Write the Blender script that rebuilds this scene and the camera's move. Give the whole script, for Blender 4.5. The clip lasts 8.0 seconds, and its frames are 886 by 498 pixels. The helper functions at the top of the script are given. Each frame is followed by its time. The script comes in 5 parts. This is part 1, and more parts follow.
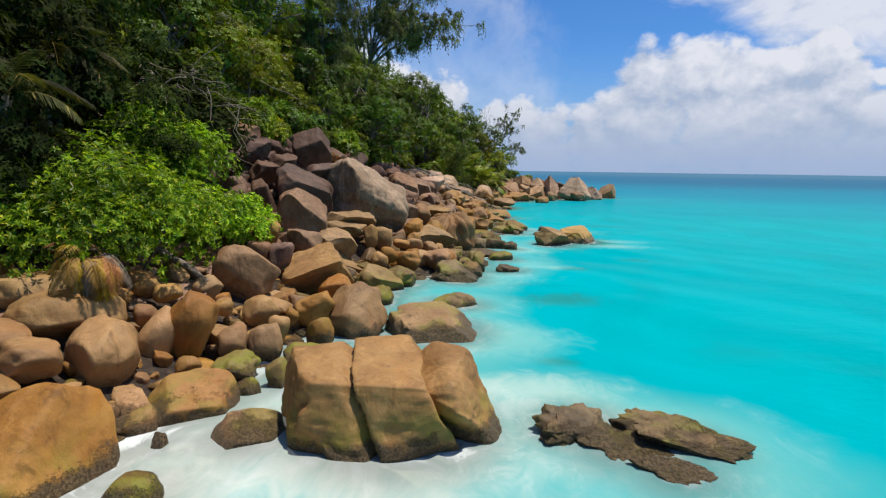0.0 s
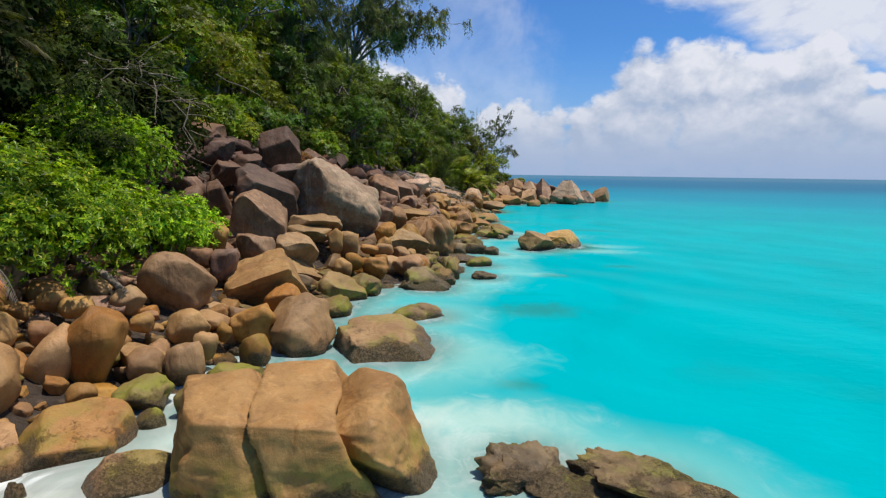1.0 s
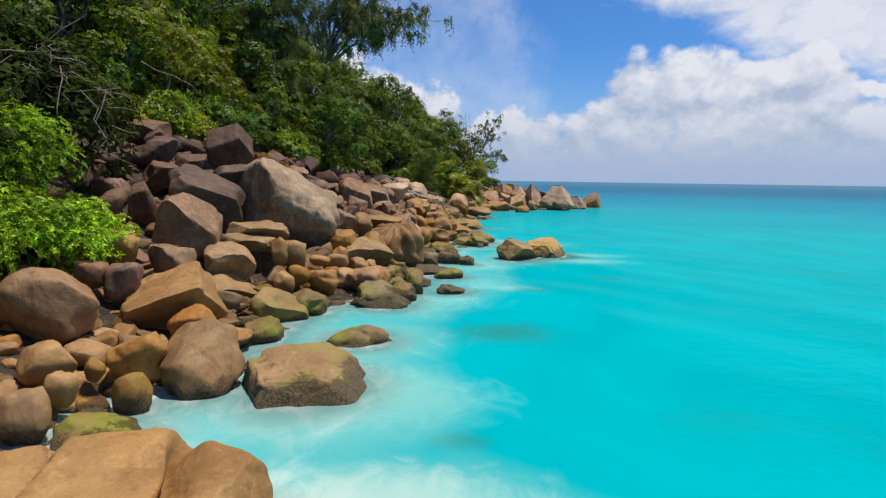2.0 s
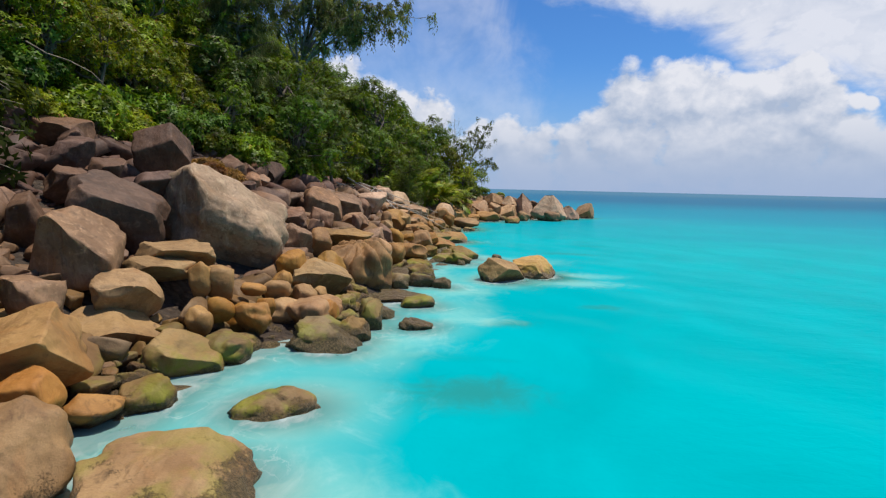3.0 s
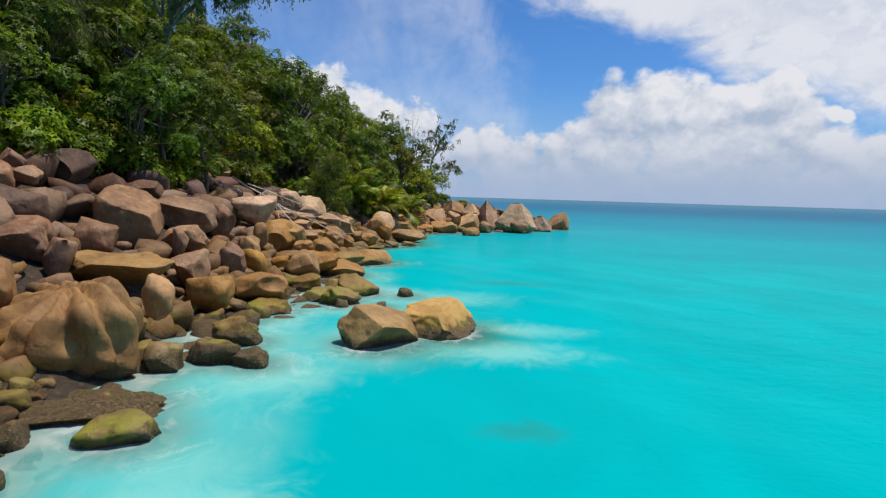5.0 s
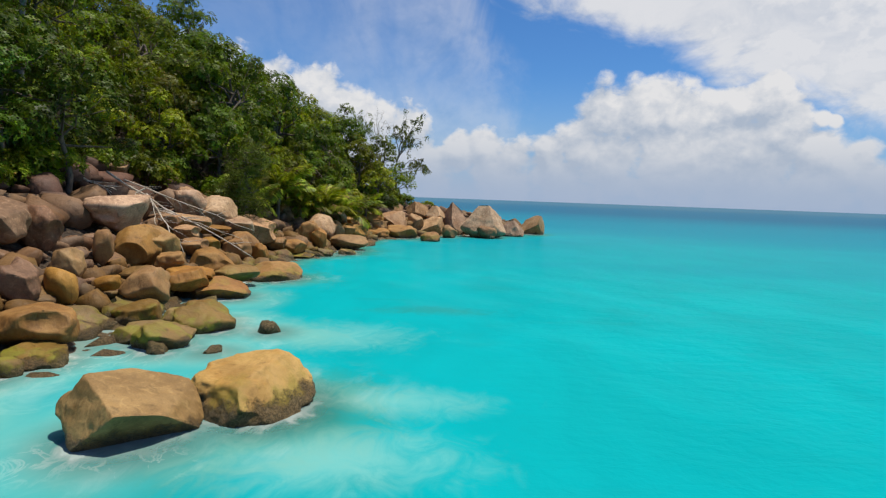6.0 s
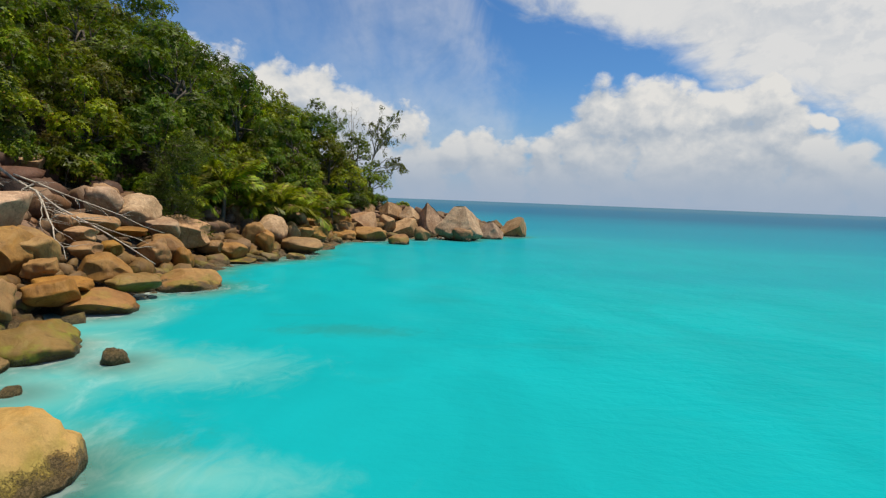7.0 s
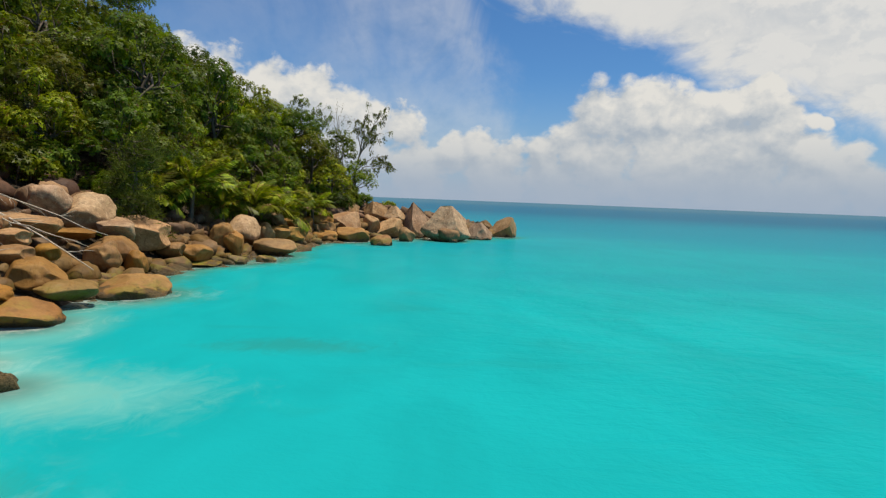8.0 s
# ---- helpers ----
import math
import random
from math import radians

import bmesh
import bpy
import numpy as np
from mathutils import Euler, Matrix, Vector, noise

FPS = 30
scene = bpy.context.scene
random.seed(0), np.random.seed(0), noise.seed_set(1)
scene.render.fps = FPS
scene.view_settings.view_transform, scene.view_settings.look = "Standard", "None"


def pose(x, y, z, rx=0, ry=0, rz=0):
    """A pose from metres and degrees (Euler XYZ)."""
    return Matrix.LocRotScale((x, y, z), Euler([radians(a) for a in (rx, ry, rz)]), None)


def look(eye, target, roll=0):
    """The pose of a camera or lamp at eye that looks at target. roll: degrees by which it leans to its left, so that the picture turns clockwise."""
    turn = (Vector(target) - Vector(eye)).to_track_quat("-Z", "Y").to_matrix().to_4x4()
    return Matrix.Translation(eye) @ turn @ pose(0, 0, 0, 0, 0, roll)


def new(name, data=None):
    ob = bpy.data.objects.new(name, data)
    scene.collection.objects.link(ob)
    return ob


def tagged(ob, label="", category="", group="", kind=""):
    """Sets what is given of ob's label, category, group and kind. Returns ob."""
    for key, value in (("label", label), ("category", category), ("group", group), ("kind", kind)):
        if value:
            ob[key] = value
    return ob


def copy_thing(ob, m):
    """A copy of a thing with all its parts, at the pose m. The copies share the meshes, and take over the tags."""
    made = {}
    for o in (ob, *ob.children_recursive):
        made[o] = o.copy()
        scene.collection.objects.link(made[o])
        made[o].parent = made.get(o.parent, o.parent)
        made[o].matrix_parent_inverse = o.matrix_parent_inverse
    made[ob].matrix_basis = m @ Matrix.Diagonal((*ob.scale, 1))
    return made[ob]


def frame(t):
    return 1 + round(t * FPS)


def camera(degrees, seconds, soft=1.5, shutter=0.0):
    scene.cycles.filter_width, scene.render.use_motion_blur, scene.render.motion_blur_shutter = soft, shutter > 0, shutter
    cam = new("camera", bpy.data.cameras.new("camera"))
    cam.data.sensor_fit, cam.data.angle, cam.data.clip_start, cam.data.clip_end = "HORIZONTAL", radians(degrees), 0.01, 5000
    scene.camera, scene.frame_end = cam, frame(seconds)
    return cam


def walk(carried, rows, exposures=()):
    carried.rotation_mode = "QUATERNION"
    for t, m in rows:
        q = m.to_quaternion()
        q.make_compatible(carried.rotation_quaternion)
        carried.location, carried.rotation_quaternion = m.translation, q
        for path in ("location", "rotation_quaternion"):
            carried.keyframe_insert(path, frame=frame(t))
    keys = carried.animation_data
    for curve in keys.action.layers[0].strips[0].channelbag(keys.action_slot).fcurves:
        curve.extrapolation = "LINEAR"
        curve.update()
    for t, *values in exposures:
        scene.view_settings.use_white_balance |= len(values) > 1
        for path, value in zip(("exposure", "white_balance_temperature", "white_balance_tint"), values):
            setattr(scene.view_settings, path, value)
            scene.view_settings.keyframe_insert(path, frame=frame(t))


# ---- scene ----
cam = camera(75.0, 8.0, 1.25)
PATH = [
    (0, (1.718, -1.881, 3.507), (1.69, 0.1, 3.234), 0.8),
    (0.5, (2.156, -1.226, 3.465), (2.133, 0.756, 3.198), 0.75),
    (1, (2.533, -0.606, 3.412), (2.514, 1.377, 3.152), 0.8),
    (1.5, (2.917, 0.119, 3.355), (2.904, 2.103, 3.101), 0.8),
    (2, (3.489, 1.465, 3.302), (3.487, 3.451, 3.063), 0.85),
    (2.2, (3.72, 2.056, 3.32), (3.721, 4.041, 3.081), 0.9),
    (3.3, (4.336, 5.466, 3.422), (4.369, 7.455, 3.216), 1.45),
    (3.5, (4.487, 6.254, 3.42), (4.528, 8.243, 3.212), 1.5),
    (4, (5.254, 8.651, 3.316), (5.309, 10.641, 3.12), 1.5),
    (4.5, (6.388, 10.861, 3.28), (6.451, 12.851, 3.092), 1.6),
    (4.7, (6.836, 11.804, 3.273), (6.902, 13.795, 3.09), 1.65),
    (5.8, (9.854, 17.252, 3.356), (9.952, 19.241, 3.174), 2.0),
    (6, (10.468, 18.139, 3.36), (10.57, 20.128, 3.183), 2.1),
    (6.5, (11.929, 19.995, 3.319), (12.038, 21.985, 3.146), 2.2),
    (7, (12.581, 20.941, 3.311), (12.693, 22.93, 3.14), 2.2),
    (7.5, (13.084, 21.689, 3.301), (13.201, 23.679, 3.131), 2.2),
    (8, (13.555, 22.447, 3.334), (13.677, 24.436, 3.162), 2.2),
]
walk(cam, [(t, look(eye, target, roll)) for t, eye, target, roll in PATH],
     [(0, 0.0, 6200, 10), (3.5, 0.03, 6300, 10), (4.5, 0.03, 6350, 9.5), (6, -0.04, 6650, 7.5), (8, -0.09, 7200, 5)])

# ---- sky and sun ----
SUN_ELEVATION, SUN_AZIMUTH = radians(74), radians(95)  # azimuth from north (+y) towards east (+x)


def link(tree, a, b):
    tree.links.new(a, b)


def math_node(tree, op, a, b=None, c=None, clamp=False):
    n = tree.nodes.new("ShaderNodeMath")
    n.operation, n.use_clamp = op, clamp
    for i, v in enumerate((a, b, c)):
        if v is None:
            continue
        if isinstance(v, (int, float)):
            n.inputs[i].default_value = v
        else:
            link(tree, v, n.inputs[i])
    return n.outputs[0]


def noise_node(tree, vector, scale, detail=4.0, rough=0.55, warp=0.0):
    n = tree.nodes.new("ShaderNodeTexNoise")
    n.inputs["Scale"].default_value, n.inputs["Detail"].default_value = scale, detail
    n.inputs["Roughness"].default_value, n.inputs["Distortion"].default_value = rough, warp
    if vector is not None:
        link(tree, vector, n.inputs["Vector"])
    return n.outputs["Fac"]


def ramp(tree, value, low, high, to_low=0.0, to_high=1.0, smooth=True):
    n = tree.nodes.new("ShaderNodeMapRange")
    n.interpolation_type = "SMOOTHSTEP" if smooth else "LINEAR"
    link(tree, value, n.inputs["Value"])
    for name, v in (("From Min", low), ("From Max", high), ("To Min", to_low), ("To Max", to_high)):
        n.inputs[name].default_value = v
    return n.outputs["Result"]


def mix(tree, fac, a, b, mode="MIX"):
    n = tree.nodes.new("ShaderNodeMix")
    n.data_type, n.blend_type = "RGBA", mode
    for socket, v in ((n.inputs[0], fac), (n.inputs[6], a), (n.inputs[7], b)):
        if isinstance(v, (int, float)):
            socket.default_value = v
        elif isinstance(v, tuple):
            socket.default_value = (*v, 1.0)
        else:
            link(tree, v, socket)
    return n.outputs[2]


def scaled(tree, vector, x, y, z):
    n = tree.nodes.new("ShaderNodeVectorMath")
    n.operation = "MULTIPLY"
    link(tree, vector, n.inputs[0])
    n.inputs[1].default_value = (x, y, z)
    return n.outputs[0]


world = bpy.data.worlds.new("sky")
scene.world = world
world.use_nodes = True
wt = world.node_tree
wt.nodes.clear()
sky = wt.nodes.new("ShaderNodeTexSky")
sky.sky_type, sky.sun_disc = "NISHITA", False
sky.sun_elevation, sky.sun_rotation = SUN_ELEVATION, SUN_AZIMUTH
sky.air_density, sky.dust_density, sky.ozone_density = 1.0, 0.6, 2.0
where = wt.nodes.new("ShaderNodeTexCoord").outputs["Generated"]
axis = wt.nodes.new("ShaderNodeSeparateXYZ")
link(wt, where, axis.inputs[0])
rise = axis.outputs["Z"]
# cumulus: (east, north, up, reach) of the puffs, as directions
PUFFS = [
    # the large bank over the sea
    (0.33, 1, 0.150, 0.055), (0.39, 1, 0.158, 0.058), (0.44, 1, 0.156, 0.056), (0.50, 1, 0.152, 0.052), (0.56, 1, 0.176, 0.053), (0.61, 1, 0.190, 0.056),
    (0.64, 1, 0.135, 0.062), (0.71, 1, 0.100, 0.052), (0.77, 1, 0.080, 0.048), (0.83, 1, 0.055, 0.045), (0.46, 1, 0.087, 0.09), (0.58, 1, 0.088, 0.10),
    (0.33, 1, 0.072, 0.07), (0.71, 1, 0.045, 0.06), (0.93, 1, 0.045, 0.06), (1.05, 1, 0.05, 0.06),
    # the low cloud that joins it to the next
    (0.07, 1, 0.080, 0.036), (0.12, 1, 0.088, 0.037), (0.17, 1, 0.076, 0.04), (0.23, 1, 0.073, 0.044), (0.28, 1, 0.091, 0.05), (0.15, 1, 0.036, 0.06), (0.25, 1, 0.035, 0.06),
    # the one behind the hill
    (-0.37, 1, 0.191, 0.05), (-0.31, 1, 0.176, 0.06), (-0.25, 1, 0.170, 0.057), (-0.18, 1, 0.162, 0.055), (-0.12, 1, 0.134, 0.05), (-0.07, 1, 0.120, 0.047),
    (-0.02, 1, 0.117, 0.045), (-0.10, 1, 0.064, 0.08), (0.01, 1, 0.049, 0.06), (-0.26, 1, 0.094, 0.09),
    # a stray puff
    (0.715, 1, 0.162, 0.017), (0.735, 1, 0.160, 0.015),
]


def moved(vector, east, north, up):
    n = wt.nodes.new("ShaderNodeVectorMath")
    n.operation = "ADD"
    link(wt, vector, n.inputs[0])
    n.inputs[1].default_value = (east, north, up)
    return n.outputs[0]


def heap_of(vector):
    total = None
    for e, n, u, reach in PUFFS:
        far = wt.nodes.new("ShaderNodeVectorMath")
        far.operation = "DISTANCE"
        link(wt, vector, far.inputs[0])
        far.inputs[1].default_value = Vector((e, n, u)).normalized()
        puff = math_node(wt, "MULTIPLY_ADD", far.outputs["Value"], -math.sqrt(1 + e * e) / reach, 1.0)
        total = puff if total is None else math_node(wt, "SMOOTH_MAX", total, puff, 0.25)
    return total


def billows(vector):
    coarse = noise_node(wt, scaled(wt, vector, 1, 1, 1.2), 15.0, 3.0, 0.5, 0.2)
    fine = noise_node(wt, scaled(wt, vector, 1, 1, 1.3), 42.0, 5.0, 0.6, 0.3)
    return math_node(wt, "ADD", math_node(wt, "MULTIPLY", coarse, 1.5), math_node(wt, "MULTIPLY", fine, 0.75))


def side_of(vector, east, north, up):
    n = wt.nodes.new("ShaderNodeVectorMath")
    n.operation = "DOT_PRODUCT"
    link(wt, vector, n.inputs[0])
    n.inputs[1].default_value = (east, north, up)
    return n.outputs["Value"]


field, lumps = heap_of(where), billows(where)
body = math_node(wt, "ADD", field, math_node(wt, "SUBTRACT", lumps, 1.12))
cloud = ramp(wt, body, -0.12, 0.34)
# a high sheet of white cloud with a slanting ragged edge
shreds = noise_node(wt, scaled(wt, where, 1.0, 1.0, 2.0), 7.0, 8.0, 0.6, 0.5)
over = math_node(wt, "ADD", side_of(where, 0.278, -0.383, 0.881), math_node(wt, "MULTIPLY", math_node(wt, "SUBTRACT", shreds, 0.5), 0.16))
over = math_node(wt, "ADD", over, 0.035)
sheet_cover = math_node(wt, "MULTIPLY", ramp(wt, over, -0.012, 0.05, 0.0, 0.93), ramp(wt, side_of(where, 0.5, 0.77, 0.4), 0.45, 0.8))
# a thin veil with a firmer edge to the east
wisps = noise_node(wt, scaled(wt, where, 1.2, 1.0, 1.0), 4.5, 6.0, 0.6, 0.9)
west = math_node(wt, "ADD", side_of(where, -0.885, 0.221, -0.41), math_node(wt, "MULTIPLY", math_node(wt, "SUBTRACT", wisps, 0.5), 0.17))
veil = math_node(wt, "MULTIPLY", math_node(wt, "MULTIPLY", ramp(wt, west, -0.02, 0.045), ramp(wt, west, 0.06, 0.4, 1.0, 0.35)), ramp(wt, wisps, 0.3, 0.7, 0.12, 0.4))
veil = math_node(wt, "MULTIPLY", veil, ramp(wt, axis.outputs["Y"], 0.1, 0.5))
# broken cloud in the rest of the sky
elsewhere = ramp(wt, noise_node(wt, scaled(wt, where, 1, 1, 2.2), 3.0, 6.0, 0.6, 0.4), 0.60, 0.80, 0.0, 0.75)
elsewhere = math_node(wt, "MULTIPLY", elsewhere, ramp(wt, axis.outputs["Y"], 0.2, 0.6, 1.0, 0.0))
cover = math_node(wt, "MAXIMUM", math_node(wt, "MAXIMUM", cloud, sheet_cover), math_node(wt, "MAXIMUM", elsewhere, veil))
higher = moved(where, 0.008, 0.0, 0.02)
relief = math_node(wt, "MULTIPLY", math_node(wt, "SUBTRACT", lumps, billows(higher)), 1.35)
form = math_node(wt, "MULTIPLY", math_node(wt, "SUBTRACT", field, heap_of(higher)), 0.9)
soft_relief = math_node(wt, "MULTIPLY", math_node(wt, "SUBTRACT", noise_node(wt, where, 6.0, 3.0), 0.5), 1.3)
lit = math_node(wt, "ADD", math_node(wt, "ADD", 0.55, soft_relief), math_node(wt, "ADD", relief, form), None, True)
lit = math_node(wt, "MAXIMUM", math_node(wt, "MULTIPLY", lit, ramp(wt, rise, 0.015, 0.15, 0.15, 1.0)), math_node(wt, "MULTIPLY", sheet_cover, ramp(wt, shreds, 0.3, 0.6, 0.55, 1.05)))
cloud_colour = mix(wt, lit, (0.42, 0.49, 0.62), (0.78, 0.78, 0.82))
blue = mix(wt, 1.0, sky.outputs["Color"], (0.044, 0.082, 0.128), "MULTIPLY")
haze = ramp(wt, rise, -0.02, 0.22, 0.75, 0.0)
clear = mix(wt, haze, blue, (0.34, 0.47, 0.70))
final = mix(wt, cover, clear, cloud_colour)
final = mix(wt, ramp(wt, rise, 0.0, 0.085, 0.85, 0.0), final, (0.37, 0.46, 0.64))
back = wt.nodes.new("ShaderNodeBackground")
back.inputs["Strength"].default_value = 1.0
link(wt, final, back.inputs["Color"])
link(wt, back.outputs[0], wt.nodes.new("ShaderNodeOutputWorld").inputs["Surface"])

sun_data = bpy.data.lights.new("sun", "SUN")
sun_data.energy, sun_data.angle, sun_data.color = 4.9, radians(0.6), (1.0, 0.95, 0.87)
sun = new("sun", sun_data)
sun.matrix_world = look((30 * math.sin(SUN_AZIMUTH), 30 * math.cos(SUN_AZIMUTH), 30 * math.tan(SUN_ELEVATION)), (0, 0, 0))


# ---- materials ----
def material(name):
    m = bpy.data.materials.new(name)
    m.use_nodes = True
    t = m.node_tree
    t.nodes.clear()
    shader = t.nodes.new("ShaderNodeBsdfPrincipled")
    out = t.nodes.new("ShaderNodeOutputMaterial")
    link(t, shader.outputs[0], out.inputs["Surface"])
    return m, t, shader


def place_of(t):
    return t.nodes.new("ShaderNodeNewGeometry").outputs["Position"]


def bump(t, height, shader, strength, distance):
    n = t.nodes.new("ShaderNodeBump")
    n.inputs["Strength"].default_value, n.inputs["Distance"].default_value = strength, distance
    link(t, height, n.inputs["Height"])
    link(t, n.outputs[0], shader.inputs["Normal"])


def granite(name, light, dark, stain, tide=0.32, algae=0.0, joined=False, mottle=0.0):
    """Weathered granite: mottling, run-off streaks, mica speckle; barnacles and algae where the tide reaches."""
    m, t, shader = material(name)
    p = place_of(t)
    own = t.nodes.new("ShaderNodeNewGeometry").outputs["Random Per Island"] if joined else t.nodes.new("ShaderNodeObjectInfo").outputs["Random"]
    shift = t.nodes.new("ShaderNodeVectorMath")
    shift.operation = "ADD"
    link(t, p, shift.inputs[0])
    link(t, math_node(t, "MULTIPLY", own, 40.0), shift.inputs[1])
    q = shift.outputs[0]
    broad = noise_node(t, q, 0.9, 5.0, 0.6, 0.4)
    colour = mix(t, ramp(t, broad, 0.38, 0.62), (light[0] * 1.08, light[1] * 1.08, light[2] * 1.12), dark)
    patches = noise_node(t, q, 2.6, 6.0, 0.65, 0.8)
    colour = mix(t, ramp(t, patches, 0.55, 0.72, 0.0, 0.6), colour, stain)
    streak = noise_node(t, scaled(t, q, 5.0, 5.0, 0.7), 1.0, 4.0, 0.6, 0.6)
    colour = mix(t, ramp(t, streak, 0.56, 0.74, 0.0, 0.55), colour, (stain[0] * 0.45, stain[1] * 0.42, stain[2] * 0.42))
    rust = noise_node(t, q, 1.5, 5.0, 0.6, 1.0)
    colour = mix(t, ramp(t, rust, 0.52, 0.70, 0.0, 0.4), colour, (light[0] * 1.12, light[1] * 0.88, light[2] * 0.6))
    pale = noise_node(t, q, 3.7, 4.0, 0.6, 1.2)
    colour = mix(t, ramp(t, pale, 0.60, 0.75, 0.0, 0.35), colour, (light[0] * 1.35, light[1] * 1.38, light[2] * 1.5))
    if mottle:
        blotch = noise_node(t, q, 6.0, 9.0, 0.72, 0.6)
        colour = mix(t, ramp(t, blotch, 0.53, 0.66, 0.0, mottle), colour, (light[0] * 1.75, light[1] * 1.85, light[2] * 2.0))
        colour = mix(t, ramp(t, blotch, 0.47, 0.34, 0.0, mottle), colour, (dark[0] * 0.45, dark[1] * 0.42, dark[2] * 0.42))
        runs = noise_node(t, scaled(t, q, 3.5, 3.5, 0.5), 1.3, 6.0, 0.65, 0.5)
        colour = mix(t, ramp(t, runs, 0.57, 0.70, 0.0, mottle), colour, (light[0] * 1.6, light[1] * 1.7, light[2] * 1.85))
    grain = noise_node(t, q, 55.0, 3.0, 0.7)
    colour = mix(t, 0.5, colour, mix(t, ramp(t, grain, 0.3, 0.7), (0.40, 0.40, 0.40), (0.60, 0.595, 0.585)), "OVERLAY")
    specks = noise_node(t, q, 17.0, 5.0, 0.7, 0.5)
    colour = mix(t, ramp(t, specks, 0.60, 0.74, 0.0, 0.3), colour, (stain[0] * 0.6, stain[1] * 0.6, stain[2] * 0.6))
    value = t.nodes.new("ShaderNodeHueSaturation")
    link(t, ramp(t, own, 0, 1, 0.78, 1.1, False), value.inputs["Value"])
    link(t, ramp(t, math_node(t, "FRACT", math_node(t, "MULTIPLY", own, 7.31)), 0, 1, 0.88, 1.08, False), value.inputs["Saturation"])
    link(t, ramp(t, math_node(t, "FRACT", math_node(t, "MULTIPLY", own, 3.17)), 0, 1, 0.498, 0.508, False), value.inputs["Hue"])
    link(t, colour, value.inputs["Color"])
    colour = value.outputs[0]
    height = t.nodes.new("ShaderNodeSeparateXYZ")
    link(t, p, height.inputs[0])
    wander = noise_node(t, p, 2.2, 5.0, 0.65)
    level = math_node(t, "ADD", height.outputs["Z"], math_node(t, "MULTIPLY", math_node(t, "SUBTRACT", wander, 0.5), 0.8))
    if algae:
        band = math_node(t, "MULTIPLY", ramp(t, level, tide + 0.5, tide + 0.05), ramp(t, noise_node(t, q, 1.6, 4.0, 0.6), 0.42, 0.6, 0.0, algae))
        colour = mix(t, band, colour, mix(t, grain, (0.13, 0.112, 0.012), (0.24, 0.225, 0.02)))
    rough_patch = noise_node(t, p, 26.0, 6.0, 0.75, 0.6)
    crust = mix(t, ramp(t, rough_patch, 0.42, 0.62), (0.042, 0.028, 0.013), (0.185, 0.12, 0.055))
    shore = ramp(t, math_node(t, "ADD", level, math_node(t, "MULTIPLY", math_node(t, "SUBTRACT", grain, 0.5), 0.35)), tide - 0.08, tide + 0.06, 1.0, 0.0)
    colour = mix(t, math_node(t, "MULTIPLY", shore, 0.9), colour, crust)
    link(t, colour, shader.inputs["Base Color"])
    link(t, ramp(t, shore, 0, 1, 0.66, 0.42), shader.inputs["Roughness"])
    shader.inputs["Specular IOR Level"].default_value = 0.28
    relief = math_node(t, "ADD", math_node(t, "MULTIPLY", grain, 0.16), math_node(t, "MULTIPLY", noise_node(t, q, 5.0, 3.0, 0.5, 0.4), 0.6))
    relief = math_node(t, "ADD", relief, math_node(t, "MULTIPLY", noise_node(t, scaled(t, q, 1.0, 1.0, 0.5), 2.2, 3.0, 0.5, 0.6), 2.2))
    relief = math_node(t, "ADD", relief, math_node(t, "MULTIPLY", math_node(t, "MULTIPLY", rough_patch, shore), 1.6))
    bump(t, relief, shader, 0.8, 0.042)
    return m


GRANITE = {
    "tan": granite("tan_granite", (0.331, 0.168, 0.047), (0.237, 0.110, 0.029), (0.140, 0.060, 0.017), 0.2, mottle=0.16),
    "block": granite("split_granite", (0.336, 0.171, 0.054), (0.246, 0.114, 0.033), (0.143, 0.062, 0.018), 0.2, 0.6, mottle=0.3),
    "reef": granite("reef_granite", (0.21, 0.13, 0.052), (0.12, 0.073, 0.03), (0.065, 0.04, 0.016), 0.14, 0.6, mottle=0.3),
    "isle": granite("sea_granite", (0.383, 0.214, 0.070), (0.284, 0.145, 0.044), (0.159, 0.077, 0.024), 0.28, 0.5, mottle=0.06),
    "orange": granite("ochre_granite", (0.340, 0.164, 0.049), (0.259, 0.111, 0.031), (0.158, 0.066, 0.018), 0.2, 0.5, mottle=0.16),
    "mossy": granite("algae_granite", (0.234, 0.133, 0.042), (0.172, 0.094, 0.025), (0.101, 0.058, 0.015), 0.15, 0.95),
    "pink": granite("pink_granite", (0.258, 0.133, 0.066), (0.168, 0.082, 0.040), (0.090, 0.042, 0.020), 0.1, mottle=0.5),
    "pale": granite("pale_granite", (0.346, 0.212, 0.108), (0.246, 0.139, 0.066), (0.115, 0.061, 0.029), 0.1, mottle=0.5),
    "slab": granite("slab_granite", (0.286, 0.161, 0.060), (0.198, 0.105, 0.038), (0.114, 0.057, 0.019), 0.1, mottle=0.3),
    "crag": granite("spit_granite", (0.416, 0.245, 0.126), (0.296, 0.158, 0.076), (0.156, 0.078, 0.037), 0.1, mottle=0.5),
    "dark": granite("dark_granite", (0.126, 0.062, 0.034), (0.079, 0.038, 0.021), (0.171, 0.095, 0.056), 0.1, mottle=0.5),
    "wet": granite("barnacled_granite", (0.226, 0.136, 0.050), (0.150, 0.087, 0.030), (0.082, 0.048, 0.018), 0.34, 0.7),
}
